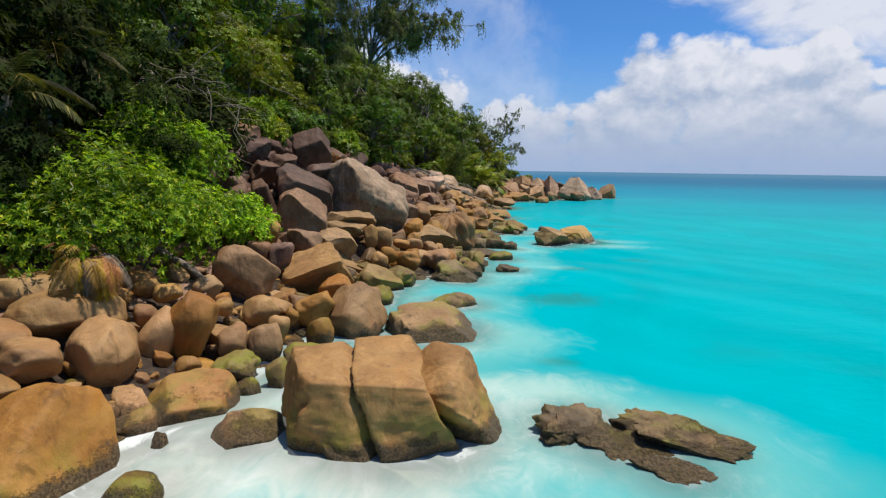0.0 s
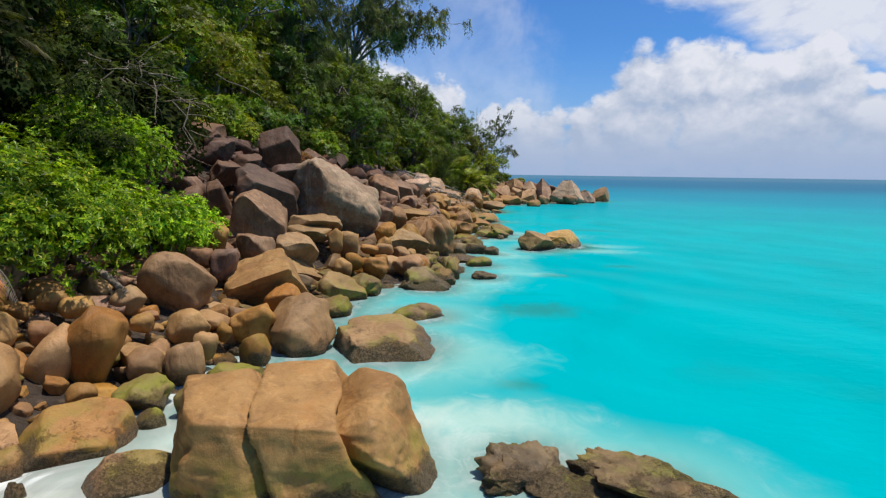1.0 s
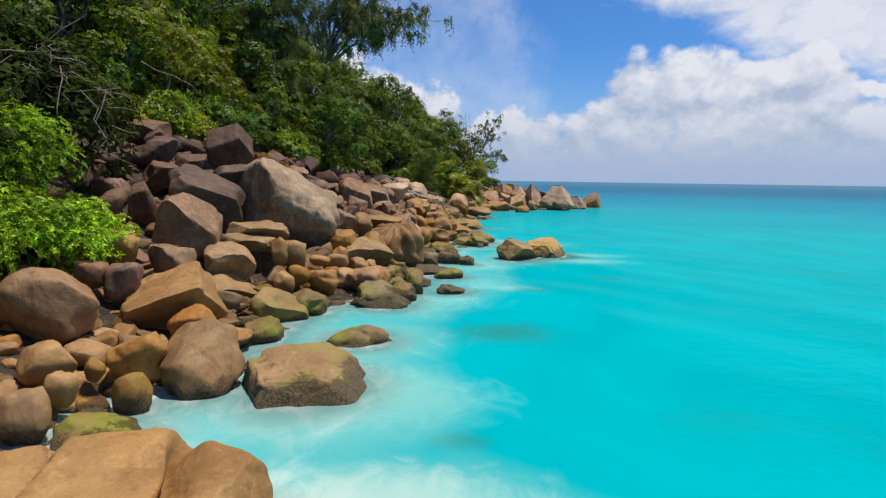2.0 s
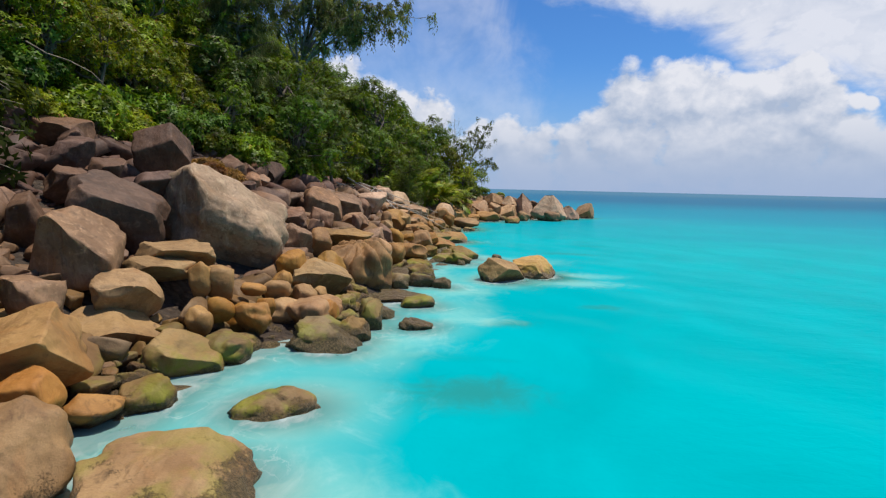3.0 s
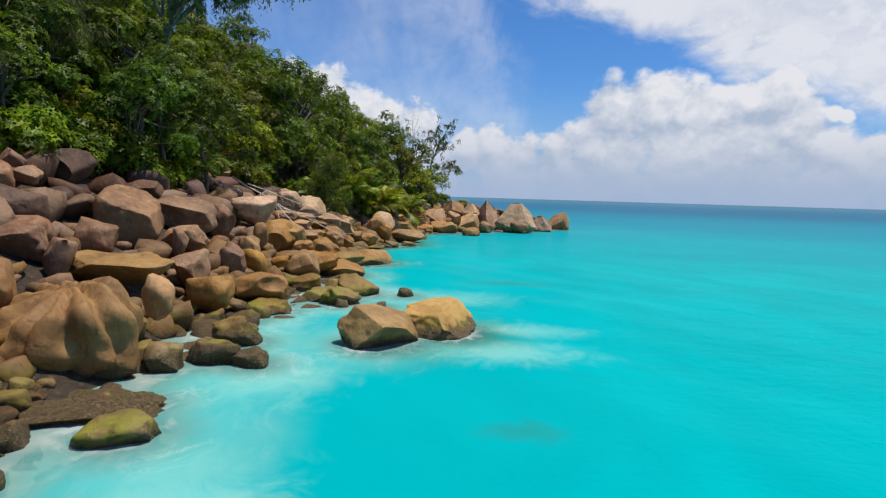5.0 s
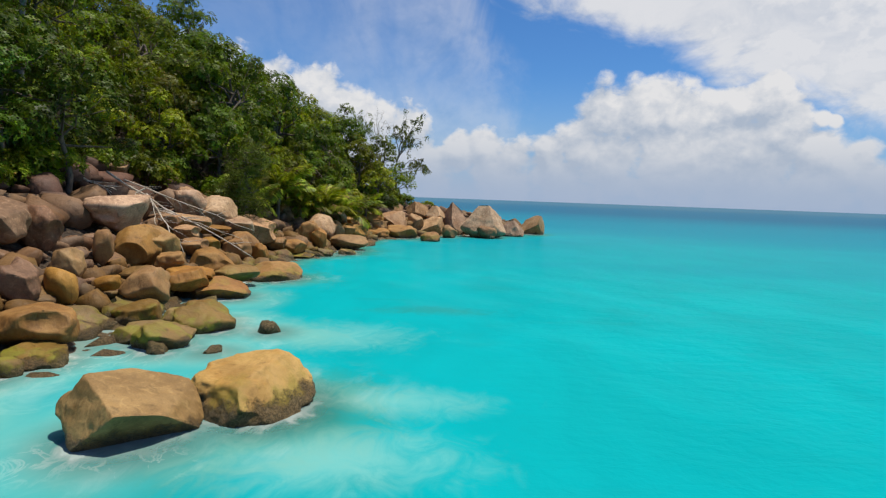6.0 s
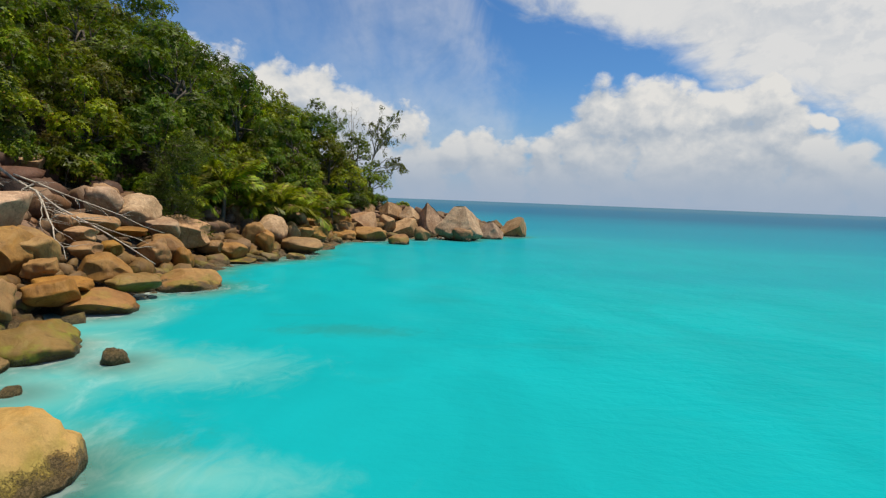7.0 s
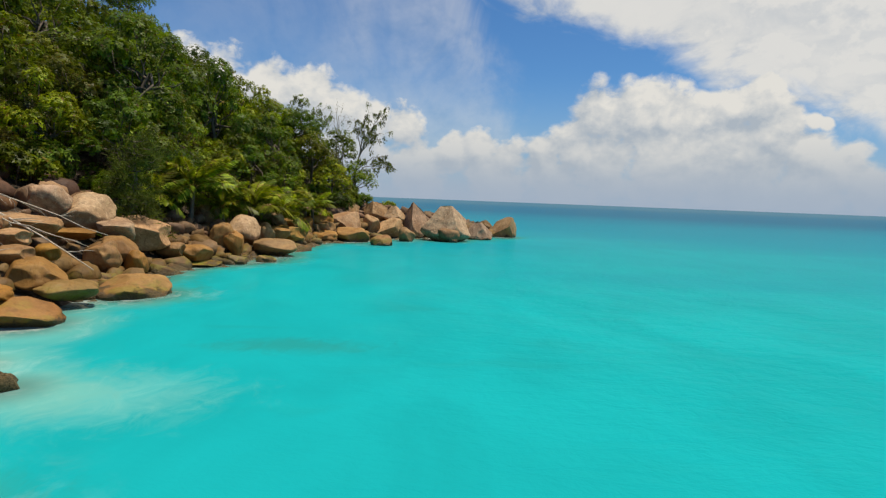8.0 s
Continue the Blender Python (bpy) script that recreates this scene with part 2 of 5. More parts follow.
# toned below GRANITE: wet stone, and the shade between boulders put into the colour
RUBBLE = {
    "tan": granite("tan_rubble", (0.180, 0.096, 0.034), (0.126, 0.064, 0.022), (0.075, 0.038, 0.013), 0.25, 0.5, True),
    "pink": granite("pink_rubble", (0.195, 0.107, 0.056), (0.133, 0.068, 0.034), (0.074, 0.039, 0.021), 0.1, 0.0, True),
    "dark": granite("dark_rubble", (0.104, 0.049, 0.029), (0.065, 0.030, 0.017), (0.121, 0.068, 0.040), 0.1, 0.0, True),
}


def soil_material():
    """Brown soil and grit on land, pale sand under the sea."""
    m, t, shader = material("soil_and_sand")
    p = place_of(t)
    a = noise_node(t, p, 1.3, 6.0, 0.65)
    b = noise_node(t, p, 17.0, 5.0, 0.7)
    grit = t.nodes.new("ShaderNodeTexVoronoi")
    grit.inputs["Scale"].default_value = 5.0
    link(t, p, grit.inputs["Vector"])
    colour = mix(t, ramp(t, a, 0.35, 0.65), (0.035, 0.022, 0.013), (0.065, 0.04, 0.022))
    colour = mix(t, ramp(t, b, 0.45, 0.65, 0.0, 0.6), colour, (0.05, 0.033, 0.018))
    colour = mix(t, ramp(t, grit.outputs["Distance"], 0.1, 0.4, 0.5, 0.0), colour, (0.16, 0.10, 0.055))
    height = t.nodes.new("ShaderNodeSeparateXYZ")
    link(t, p, height.inputs[0])
    colour = mix(t, ramp(t, height.outputs["Z"], -0.25, 0.05, 1.0, 0.0), colour, (0.46, 0.42, 0.30))
    link(t, colour, shader.inputs["Base Color"])
    shader.inputs["Roughness"].default_value = 0.95
    bump(t, math_node(t, "SUBTRACT", math_node(t, "ADD", a, b), math_node(t, "MULTIPLY", grit.outputs["Distance"], 2.0)), shader, 0.9, 0.1)
    return m


def leaf_material(name, bright, deep, dead=None, gloss=0.45, hues=(0.462, 0.512), spread_of=(0.2, 0.72)):
    """Leaves: colour differs leaf by leaf and plant by plant, light passes through."""
    m, t, shader = material(name)
    island = t.nodes.new("ShaderNodeNewGeometry").outputs["Random Per Island"]
    own = t.nodes.new("ShaderNodeObjectInfo").outputs["Random"]
    colour = mix(t, ramp(t, island, 0, 1, *spread_of, smooth=False), deep, bright)
    if dead:
        colour = mix(t, ramp(t, math_node(t, "FRACT", math_node(t, "MULTIPLY", island, 13.7)), 0.93, 0.97), colour, dead)
    patch = noise_node(t, place_of(t), 0.5, 3.0, 0.6)
    # per-clump tone puts sunlit and shaded foliage masses into the leaf colour
    clump = noise_node(t, place_of(t), 1.7, 2.0, 0.5)
    value = t.nodes.new("ShaderNodeHueSaturation")
    link(t, ramp(t, own, 0, 1, *hues, smooth=False), value.inputs["Hue"])
    link(t, math_node(t, "MULTIPLY", ramp(t, math_node(t, "FRACT", math_node(t, "MULTIPLY", own, 5.7)), 0, 1, 0.6, 1.2, False), math_node(t, "MULTIPLY", ramp(t, patch, 0.3, 0.7, 0.65, 1.25), ramp(t, clump, 0.32, 0.68, 0.5, 1.55))), value.inputs["Value"])
    link(t, colour, value.inputs["Color"])
    link(t, value.outputs[0], shader.inputs["Base Color"])
    shader.inputs["Roughness"].default_value = gloss
    shader.inputs["Specular IOR Level"].default_value = 0.16
    through_leaf = t.nodes.new("ShaderNodeBsdfTranslucent")
    link(t, mix(t, 1.0, value.outputs[0], (1.2, 1.3, 0.5), "MULTIPLY"), through_leaf.inputs["Color"])
    both = t.nodes.new("ShaderNodeMixShader")
    both.inputs[0].default_value = 0.38
    link(t, shader.outputs[0], both.inputs[1])
    link(t, through_leaf.outputs[0], both.inputs[2])
    out = [n for n in t.nodes if n.type == "OUTPUT_MATERIAL"][0]
    link(t, both.outputs[0], out.inputs["Surface"])
    return m


def wood_material(name, light, dark):
    m, t, shader = material(name)
    p = place_of(t)
    a = noise_node(t, scaled(t, p, 1, 1, 0.25), 14.0, 5.0, 0.65)
    colour = mix(t, ramp(t, a, 0.3, 0.7), dark, light)
    colour = mix(t, ramp(t, noise_node(t, p, 2.0, 3.0), 0.5, 0.75, 0.0, 0.5), colour, (dark[0] * 0.5, dark[1] * 0.5, dark[2] * 0.5))
    link(t, colour, shader.inputs["Base Color"])
    shader.inputs["Roughness"].default_value = 0.85
    bump(t, a, shader, 0.6, 0.02)
    return m


SOIL = soil_material()
LEAF = leaf_material("broad_leaves", (0.29, 0.35, 0.014), (0.045, 0.088, 0.008), (0.24, 0.15, 0.03))
LEAF_DEEP = leaf_material("dark_leaves", (0.15, 0.225, 0.017), (0.034, 0.07, 0.01), (0.12, 0.085, 0.03))
LEAF_OLIVE = leaf_material("olive_leaves", (0.22, 0.20, 0.028), (0.075, 0.09, 0.016), (0.22, 0.11, 0.03))
LEAF_BRIGHT = leaf_material("beach_shrub_leaves", (0.33, 0.44, 0.015), (0.03, 0.105, 0.007), (0.60, 0.56, 0.05), 0.38, (0.494, 0.506), (0.0, 1.0))
LEAF_FRESH = leaf_material("fresh_leaves", (0.27, 0.37, 0.016), (0.045, 0.105, 0.008), (0.3, 0.25, 0.04), 0.42)
LEAF_PALM = leaf_material("palm_leaflets", (0.34, 0.38, 0.025), (0.10, 0.16, 0.014), (0.26, 0.2, 0.05), 0.4)
# palm leaflets again, darkened: the shade below the trees is in the colour
LEAF_PALM_SHADE = leaf_material("shade_painted_palm_leaflets", (0.11, 0.10, 0.022), (0.025, 0.032, 0.009), (0.26, 0.2, 0.05), 0.7)
# forest shade is put into the colour of these leaves
LEAF_SHADE = leaf_material("shade_painted_leaves", (0.066, 0.088, 0.014), (0.02, 0.03, 0.007), None, 1.0)
LEAF_DRY = leaf_material("dry_palm_leaflets", (0.52, 0.32, 0.10), (0.28, 0.15, 0.045), None, 0.7)
LEAF_YELLOW = leaf_material("yellowed_palm_leaflets", (0.70, 0.47, 0.02), (0.45, 0.33, 0.02), None, 0.6)
LEAF_RUST = leaf_material("rust_ferns", (0.36, 0.18, 0.035), (0.18, 0.10, 0.025), None, 0.6)
NEEDLE_LIGHT = leaf_material("young_needle_twigs", (0.15, 0.19, 0.025), (0.06, 0.09, 0.018), None, 0.6)
NEEDLE = leaf_material("needle_twigs", (0.20, 0.225, 0.075), (0.08, 0.105, 0.035), None, 0.8)
BARK = wood_material("grey_bark", (0.15, 0.11, 0.075), (0.055, 0.04, 0.028))
LEAF_AIRY = leaf_material("sparse_leaves", (0.22, 0.26, 0.08), (0.09, 0.12, 0.035), None, 0.6)
BARK_PALE = wood_material("pale_bark", (0.26, 0.215, 0.165), (0.11, 0.085, 0.06))
# copy of the bark with the same forest shade put into its colour
BARK_SHADE = wood_material("shade_painted_bark", (0.04, 0.03, 0.022), (0.018, 0.014, 0.01))
DRIFT = wood_material("bleached_wood", (0.58, 0.50, 0.40), (0.33, 0.26, 0.19))
TWIG = wood_material("dry_twigs", (0.25, 0.19, 0.13), (0.12, 0.085, 0.055))


def sea_material():
    """Shallow water over white sand: milky where the swell breaks, turquoise further out, blue beyond."""
    m, t, shader = material("sea_water")
    p = place_of(t)
    axis = t.nodes.new("ShaderNodeSeparateXYZ")
    link(t, p, axis.inputs[0])
    near = t.nodes.new("ShaderNodeAttribute")
    near.attribute_name = "shore"
    far = t.nodes.new("ShaderNodeAttribute")
    far.attribute_name = "offshore"
    rocks = near.outputs["Fac"]
    surf = t.nodes.new("ShaderNodeAttribute")
    surf.attribute_name = "surf"
    power = surf.outputs["Fac"]
    drift = noise_node(t, scaled(t, p, 1.0, 0.55, 1.0), 0.32, 5.0, 0.55, 0.8)
    fine = noise_node(t, scaled(t, p, 1.0, 0.7, 1.0), 1.6, 6.0, 0.62, 1.2)
    colour = mix(t, ramp(t, drift, 0.3, 0.7), (0.002, 0.288, 0.302), (0.002, 0.325, 0.341))
    # the bottom falls away towards the open sea
    out_north = math_node(t, "MULTIPLY", math_node(t, "MAXIMUM", math_node(t, "SUBTRACT", axis.outputs["Y"], 31.0), 0.0), 0.9)
    depth = math_node(t, "ADD", math_node(t, "ADD", math_node(t, "MULTIPLY", far.outputs["Fac"], 0.5), out_north), math_node(t, "MULTIPLY", math_node(t, "SUBTRACT", noise_node(t, scaled(t, p, 0.2, 1.0, 1.0), 0.06, 6.0, 0.65), 0.5), 70.0))
    colour = mix(t, ramp(t, depth, 10, 62), colour, (0.003, 0.20, 0.27))
    colour = mix(t, ramp(t, depth, 42, 230), colour, (0.006, 0.105, 0.185))
    colour = mix(t, ramp(t, depth, 300, 900), colour, (0.03, 0.125, 0.19))
    # weed and stones on the bottom
    weed = ramp(t, noise_node(t, scaled(t, p, 0.5, 1.0, 1.0), 0.36, 3.0, 0.5, 0.5), 0.57, 0.72, 0.0, 0.3)
    colour = mix(t, math_node(t, "MULTIPLY", weed, ramp(t, far.outputs["Fac"], 10, 19, 1.0, 0.0)), colour, (0.012, 0.22, 0.20))
    def spot(x, y, wide, long):
        away = t.nodes.new("ShaderNodeVectorMath")
        away.operation = "DISTANCE"
        link(t, scaled(t, p, 1 / wide, 1 / long, 0), away.inputs[0])
        away.inputs[1].default_value = (x / wide, y / long, 0)
        return math_node(t, "ADD", away.outputs["Value"], math_node(t, "MULTIPLY", math_node(t, "SUBTRACT", fine, 0.5), 1.6))

    for x, y, wide, long, dense in ((4.8, 14.0, 1.3, 0.9, 0.7), (6.05, 18.8, 0.75, 0.6, 0.7), (9.1, 21.2, 0.7, 0.45, 0.55), (11.2, 35.0, 2.2, 0.8, 0.5), (3.75, 8.5, 0.5, 0.35, 0.7), (4.6, 13.6, 1.8, 1.0, 0.3)):
        colour = mix(t, ramp(t, spot(x, y, wide, long), 1.25, 0.1, 0.0, dense), colour, (0.02, 0.19, 0.165))
    # dark stones show through the still shallows along the far shore
    still = math_node(t, "MULTIPLY", ramp(t, power, 0.30, 0.16), ramp(t, math_node(t, "ADD", rocks, math_node(t, "MULTIPLY", math_node(t, "SUBTRACT", fine, 0.5), 2.0)), 1.9, 0.1, 0.0, 0.8))
    colour = mix(t, still, colour, (0.03, 0.185, 0.135))
    # drifting clouds of stirred sand
    for x, y, wide, long, dense in ((8.4, 31.8, 2.2, 1.4, 0.38), (10.3, 27.5, 1.6, 0.7, 0.4), (5.3, 19.0, 1.0, 0.6, 0.45), (4.9, 23.4, 1.3, 1.6, 0.5), (4.9, 19.6, 1.2, 1.0, 0.4), (9.4, 25.3, 1.8, 1.0, 0.5), (3.1, 9.9, 1.2, 1.2, 0.45), (3.4, 16.9, 1.2, 1.0, 0.45)):
        colour = mix(t, ramp(t, spot(x, y, wide, long), 1.4, 0.0, 0.0, dense), colour, (0.27, 0.50, 0.42))
    colour = mix(t, ramp(t, spot(3.0, 7.0, 1.5, 0.8), 1.3, 0.1, 0.0, 0.75), colour, (0.62, 0.60, 0.48))
    # stirred sand, wider where the swell breaks hardest
    scaled_reach = math_node(t, "DIVIDE", rocks, math_node(t, "ADD", math_node(t, "MULTIPLY", power, 2.5), 0.32))
    wide = math_node(t, "ADD", scaled_reach, math_node(t, "MULTIPLY", math_node(t, "SUBTRACT", drift, 0.5), 2.2))
    colour = mix(t, math_node(t, "MULTIPLY", ramp(t, wide, 2.0, 0.0, 0.0, 1.0), ramp(t, power, 0.14, 0.3, 0.12, 0.7)), colour, (0.17, 0.405, 0.345))
    sand = math_node(t, "ADD", scaled_reach, math_node(t, "MULTIPLY", math_node(t, "SUBTRACT", fine, 0.5), 1.2))
    colour = mix(t, math_node(t, "MULTIPLY", ramp(t, sand, 0.85, 0.0), ramp(t, power, 0.25, 1.0, 0.08, 0.9)), colour, (0.56, 0.565, 0.46))
    reach = math_node(t, "ADD", math_node(t, "DIVIDE", rocks, math_node(t, "ADD", power, 0.35)), math_node(t, "MULTIPLY", math_node(t, "SUBTRACT", fine, 0.5), 2.0))
    foam = math_node(t, "MULTIPLY", ramp(t, reach, 0.3, -0.35, 0.0, 0.65), math_node(t, "ADD", math_node(t, "MULTIPLY", power, 0.5), 0.55, None, True))
    foam = math_node(t, "MULTIPLY", foam, ramp(t, noise_node(t, p, 0.7, 3.0, 0.5), 0.4, 0.62, 0.45, 1.4))
    streaks = math_node(t, "MULTIPLY", ramp(t, noise_node(t, scaled(t, p, 1.0, 0.6, 1.0), 0.75, 9.0, 0.66, 0.9), 0.50, 0.74), math_node(t, "MULTIPLY", ramp(t, rocks, 2.4, 0.2), math_node(t, "ADD", power, 0.3)))
    thread = math_node(t, "ABSOLUTE", math_node(t, "SUBTRACT", noise_node(t, scaled(t, p, 1.0, 0.8, 1.0), 1.1, 5.0, 0.62, 1.4), 0.5))
    lace = math_node(t, "MULTIPLY", ramp(t, thread, 0.035, 0.0), math_node(t, "MULTIPLY", ramp(t, rocks, 1.1, 0.1), ramp(t, noise_node(t, p, 0.5, 2.0, 0.5), 0.48, 0.62)))
    white = math_node(t, "MAXIMUM", foam, math_node(t, "MAXIMUM", math_node(t, "MULTIPLY", streaks, 0.4), math_node(t, "MULTIPLY", lace, 0.28)))
    colour = mix(t, white, colour, (0.70, 0.70, 0.64))
    link(t, colour, shader.inputs["Base Color"])
    shader.inputs["Roughness"].default_value = 1.0
    shader.inputs["Specular IOR Level"].default_value = 0.0
    clear = ramp(t, rocks, -0.15, 0.9, 0.5, 1.0)
    link(t, math_node(t, "MAXIMUM", clear, white), shader.inputs["Alpha"])
    ripple = math_node(t, "ADD", noise_node(t, scaled(t, p, 1.0, 1.6, 1.0), 1.4, 5.0, 0.6, 0.3), math_node(t, "MULTIPLY", noise_node(t, p, 5.0, 3.0, 0.6), 0.12))
    ripple = math_node(t, "MULTIPLY", ripple, ramp(t, far.outputs["Fac"], 5, 17, 0.35, 2.2))  # the wind reaches the open water
    bump(t, ripple, shader, 0.3, 0.09)
    gloss = t.nodes.new("ShaderNodeBsdfGlossy")
    gloss.inputs["Roughness"].default_value = 0.14
    link(t, shader.inputs["Normal"].links[0].from_socket, gloss.inputs["Normal"])
    edge = t.nodes.new("ShaderNodeFresnel")
    edge.inputs["IOR"].default_value = 1.33
    link(t, shader.inputs["Normal"].links[0].from_socket, edge.inputs["Normal"])
    both = t.nodes.new("ShaderNodeMixShader")
    link(t, math_node(t, "MULTIPLY", math_node(t, "POWER", edge.outputs[0], 2.0), math_node(t, "SUBTRACT", 0.26, math_node(t, "MULTIPLY", white, 0.2))), both.inputs[0])
    link(t, shader.outputs[0], both.inputs[1])
    link(t, gloss.outputs[0], both.inputs[2])
    out = [n for n in t.nodes if n.type == "OUTPUT_MATERIAL"][0]
    link(t, both.outputs[0], out.inputs["Surface"])
    return m


SEA = sea_material()


# ---- the lie of the land ----
# land outline, anticlockwise from the south; the shore runs north, out along the spit, and back
LAND = [(-7, -25), (-5, -8), (-3.4, 0), (-2.4, 4), (-1.7, 6.3), (-0.9, 9), (0, 12), (0.5, 15), (1.4, 17.2), (2.9, 19.2),
        (3.1, 22), (3.0, 26), (3.8, 29.5), (4.1, 32), (4.2, 36), (4.6, 40), (4.4, 45), (4.6, 47.2), (5.6, 49.5), (6.5, 53.8), (7.2, 60.5), (9.2, 65), (13, 69),
        (18, 73), (23.5, 78), (24.2, 80.5), (20, 82), (14, 80), (10.5, 84), (9, 92), (2, 110), (-12, 140), (-130, 140), (-130, -25)]
EDGES = [(a, b) for a, b in zip(LAND, LAND[1:] + LAND[:1])]


def shore_distance(x, y):
    """Metres inland from the nearest shore; negative at sea. Works on numbers and on arrays."""
    x, y = np.asarray(x, float), np.asarray(y, float)
    best, inside = np.full(x.shape, 1e9), np.zeros(x.shape, bool)
    for (ax, ay), (bx, by) in EDGES:
        ex, ey = bx - ax, by - ay
        k = np.clip(((x - ax) * ex + (y - ay) * ey) / (ex * ex + ey * ey), 0, 1)
        best = np.minimum(best, np.hypot(x - ax - k * ex, y - ay - k * ey))
        cross = (ay > y) != (by > y)
        inside ^= cross & (x < ax + (y - ay) * ex / (ey if abs(ey) > 1e-9 else 1e-9))
    return np.where(inside, best, -best)


def ground_height(x, y):
    d = shore_distance(x, y)
    z = np.where(d < 8, 0.45 * d - 0.35, 3.25 + 0.62 * (d - 8))
    z = np.where(d > 30, 16.9 + 0.45 * (d - 30), z)
    return np.where(d < 0, np.maximum(-0.35 + 0.35 * d, -2.6), z)


# how far inland the plants begin, along the shore
VERGE = ((-30, 3.5), (4, 3.6), (10, 3.6), (13, 4.6), (17, 8), (20, 10.2), (25, 9.8), (30, 9.2), (34, 7.7), (40, 7.3), (42.5, 8.5), (45, 9.4), (48, 8.2), (50, 5.5), (52, 4.0), (60, 3.2), (66, 3.6), (72, 4.5), (80, 5), (140, 3))


def verge(y):
    return np.interp(y, [a for a, b in VERGE], [b for a, b in VERGE])


# ---- ground and sea ----
def mesh_object(name, verts, faces, mat, parent=None, smooth=False, label=""):
    me = bpy.data.meshes.new(name)
    me.from_pydata(verts, [], faces)
    if smooth:
        me.polygons.foreach_set("use_smooth", [True] * len(me.polygons))
    me.materials.append(mat)
    me.update()
    ob = new(name, me)
    ob.parent = parent
    return tagged(ob, label) if label else ob


def sheet(name, xs, ys, height, mat):
    gx, gy = np.meshgrid(xs, ys)
    gz = height(gx, gy)
    verts = np.stack([gx, gy, gz], -1).reshape(-1, 3)
    n = len(xs)
    i = (np.arange(len(ys) - 1)[:, None] * n + np.arange(n - 1)).ravel()
    faces = np.stack([i, i + 1, i + n + 1, i + n], -1)
    ob = mesh_object(name, verts.tolist(), faces.tolist(), mat, None, True)
    return ob, gx.ravel(), gy.ravel()


def spread(low, high, step, far, growth=1.22):
    """Even steps from low to high, ever wider ones out to far on both sides."""
    mid = list(np.arange(low, high, step))
    out, s, a, b = [], step, mid[0], mid[-1]
    left, right = [], []
    while b < far:
        s *= growth
        a, b = a - s, b + s
        left.insert(0, a)
        right.append(b)
    return np.array(left + mid + right)


def uneven(x, y):
    flat = [0.35 * noise.noise((a * 0.45, b * 0.45, 3.0)) + 0.12 * noise.noise((a * 1.7, b * 1.7, 8.0)) for a, b in zip(x.ravel(), y.ravel())]
    return np.array(flat).reshape(x.shape)


ground, _, _ = sheet("ground", spread(-30, 28, 0.6, 4300), spread(-8, 95, 0.6, 4300),
                     lambda x, y: np.where(np.hypot(x, y) < 140, ground_height(x, y) + uneven(x, y), -2.6), SOIL)
tagged(ground, "brown soil and leaf litter sloping up from a sandy sea bed", "ground", "", "structure")


def swell(x, y):
    near = np.exp(-np.hypot(x - 6, y - 20) / 60)
    return near * (0.025 * np.sin(0.9 * x + 0.5 * y) + 0.02 * np.sin(-0.6 * x + 1.3 * y + 1.0) + 0.012 * np.sin(2.1 * x + 1.9 * y))


# ---- boulders ----
ROCK_KINDS = {  # material, how many flat faces, how deep they cut, lumpiness, squareness, softness of the edges, label
    "t": ("tan", 8, 0.68, 0.24, 2.4, 0.13, "rounded tan granite boulder among the shore rocks"),
    "a": ("slab", 9, 0.62, 0.18, 3.0, 0.08, "angular tan granite slab wedged among the shore boulders"),
    "o": ("orange", 7, 0.70, 0.22, 2.3, 0.15, "smooth ochre granite boulder at the water's edge"),
    "g": ("mossy", 8, 0.68, 0.24, 2.4, 0.12, "tan granite boulder with green algae beside the surf"),
    "G": ("mossy", 7, 0.70, 0.2, 2.2, 0.12, "low algae-covered rock awash in milky surf"),
    "p": ("pink", 11, 0.58, 0.22, 2.8, 0.06, "weathered pinkish granite boulder on the rocky slope"),
    "d": ("dark", 10, 0.57, 0.2, 3.0, 0.06, "dark purplish-brown granite boulder high on the slope"),
    "w": ("wet", 9, 0.60, 0.34, 2.4, 0.07, "wet brown barnacled rock standing in the surf"),
    "b": ("isle", 9, 0.66, 0.24, 2.6, 0.08, "brown granite rock standing alone in the turquoise sea"),
    "n": ("orange", 7, 0.66, 0.12, 2.8, 0.07, "large ochre granite slab with a worn ridge at the water's edge"),
    "c": ("slab", 9, 0.66, 0.22, 2.6, 0.08, "dark-sided brown granite rock standing alone in the turquoise sea"),
    "s": ("block", 7, 0.80, 0.16, 3.6, 0.09, "large cracked tan granite boulder standing in the surf"),
    "B": ("pale", 10, 0.64, 0.18, 2.3, 0.12, "huge pale grey-pink granite boulder with flat worn faces"),
    "q": ("crag", 10, 0.60, 0.22, 2.7, 0.07, "sunlit pinkish tan granite boulder near the point"),
    "k": ("crag", 9, 0.6, 0.16, 2.0, 0.05, "pinkish granite crag with sharp worn edges on the spit"),
    "f": ("tan", 8, 0.72, 0.14, 2.6, 0.08, "tall tan granite boulder with fluted weathered sides"),
}


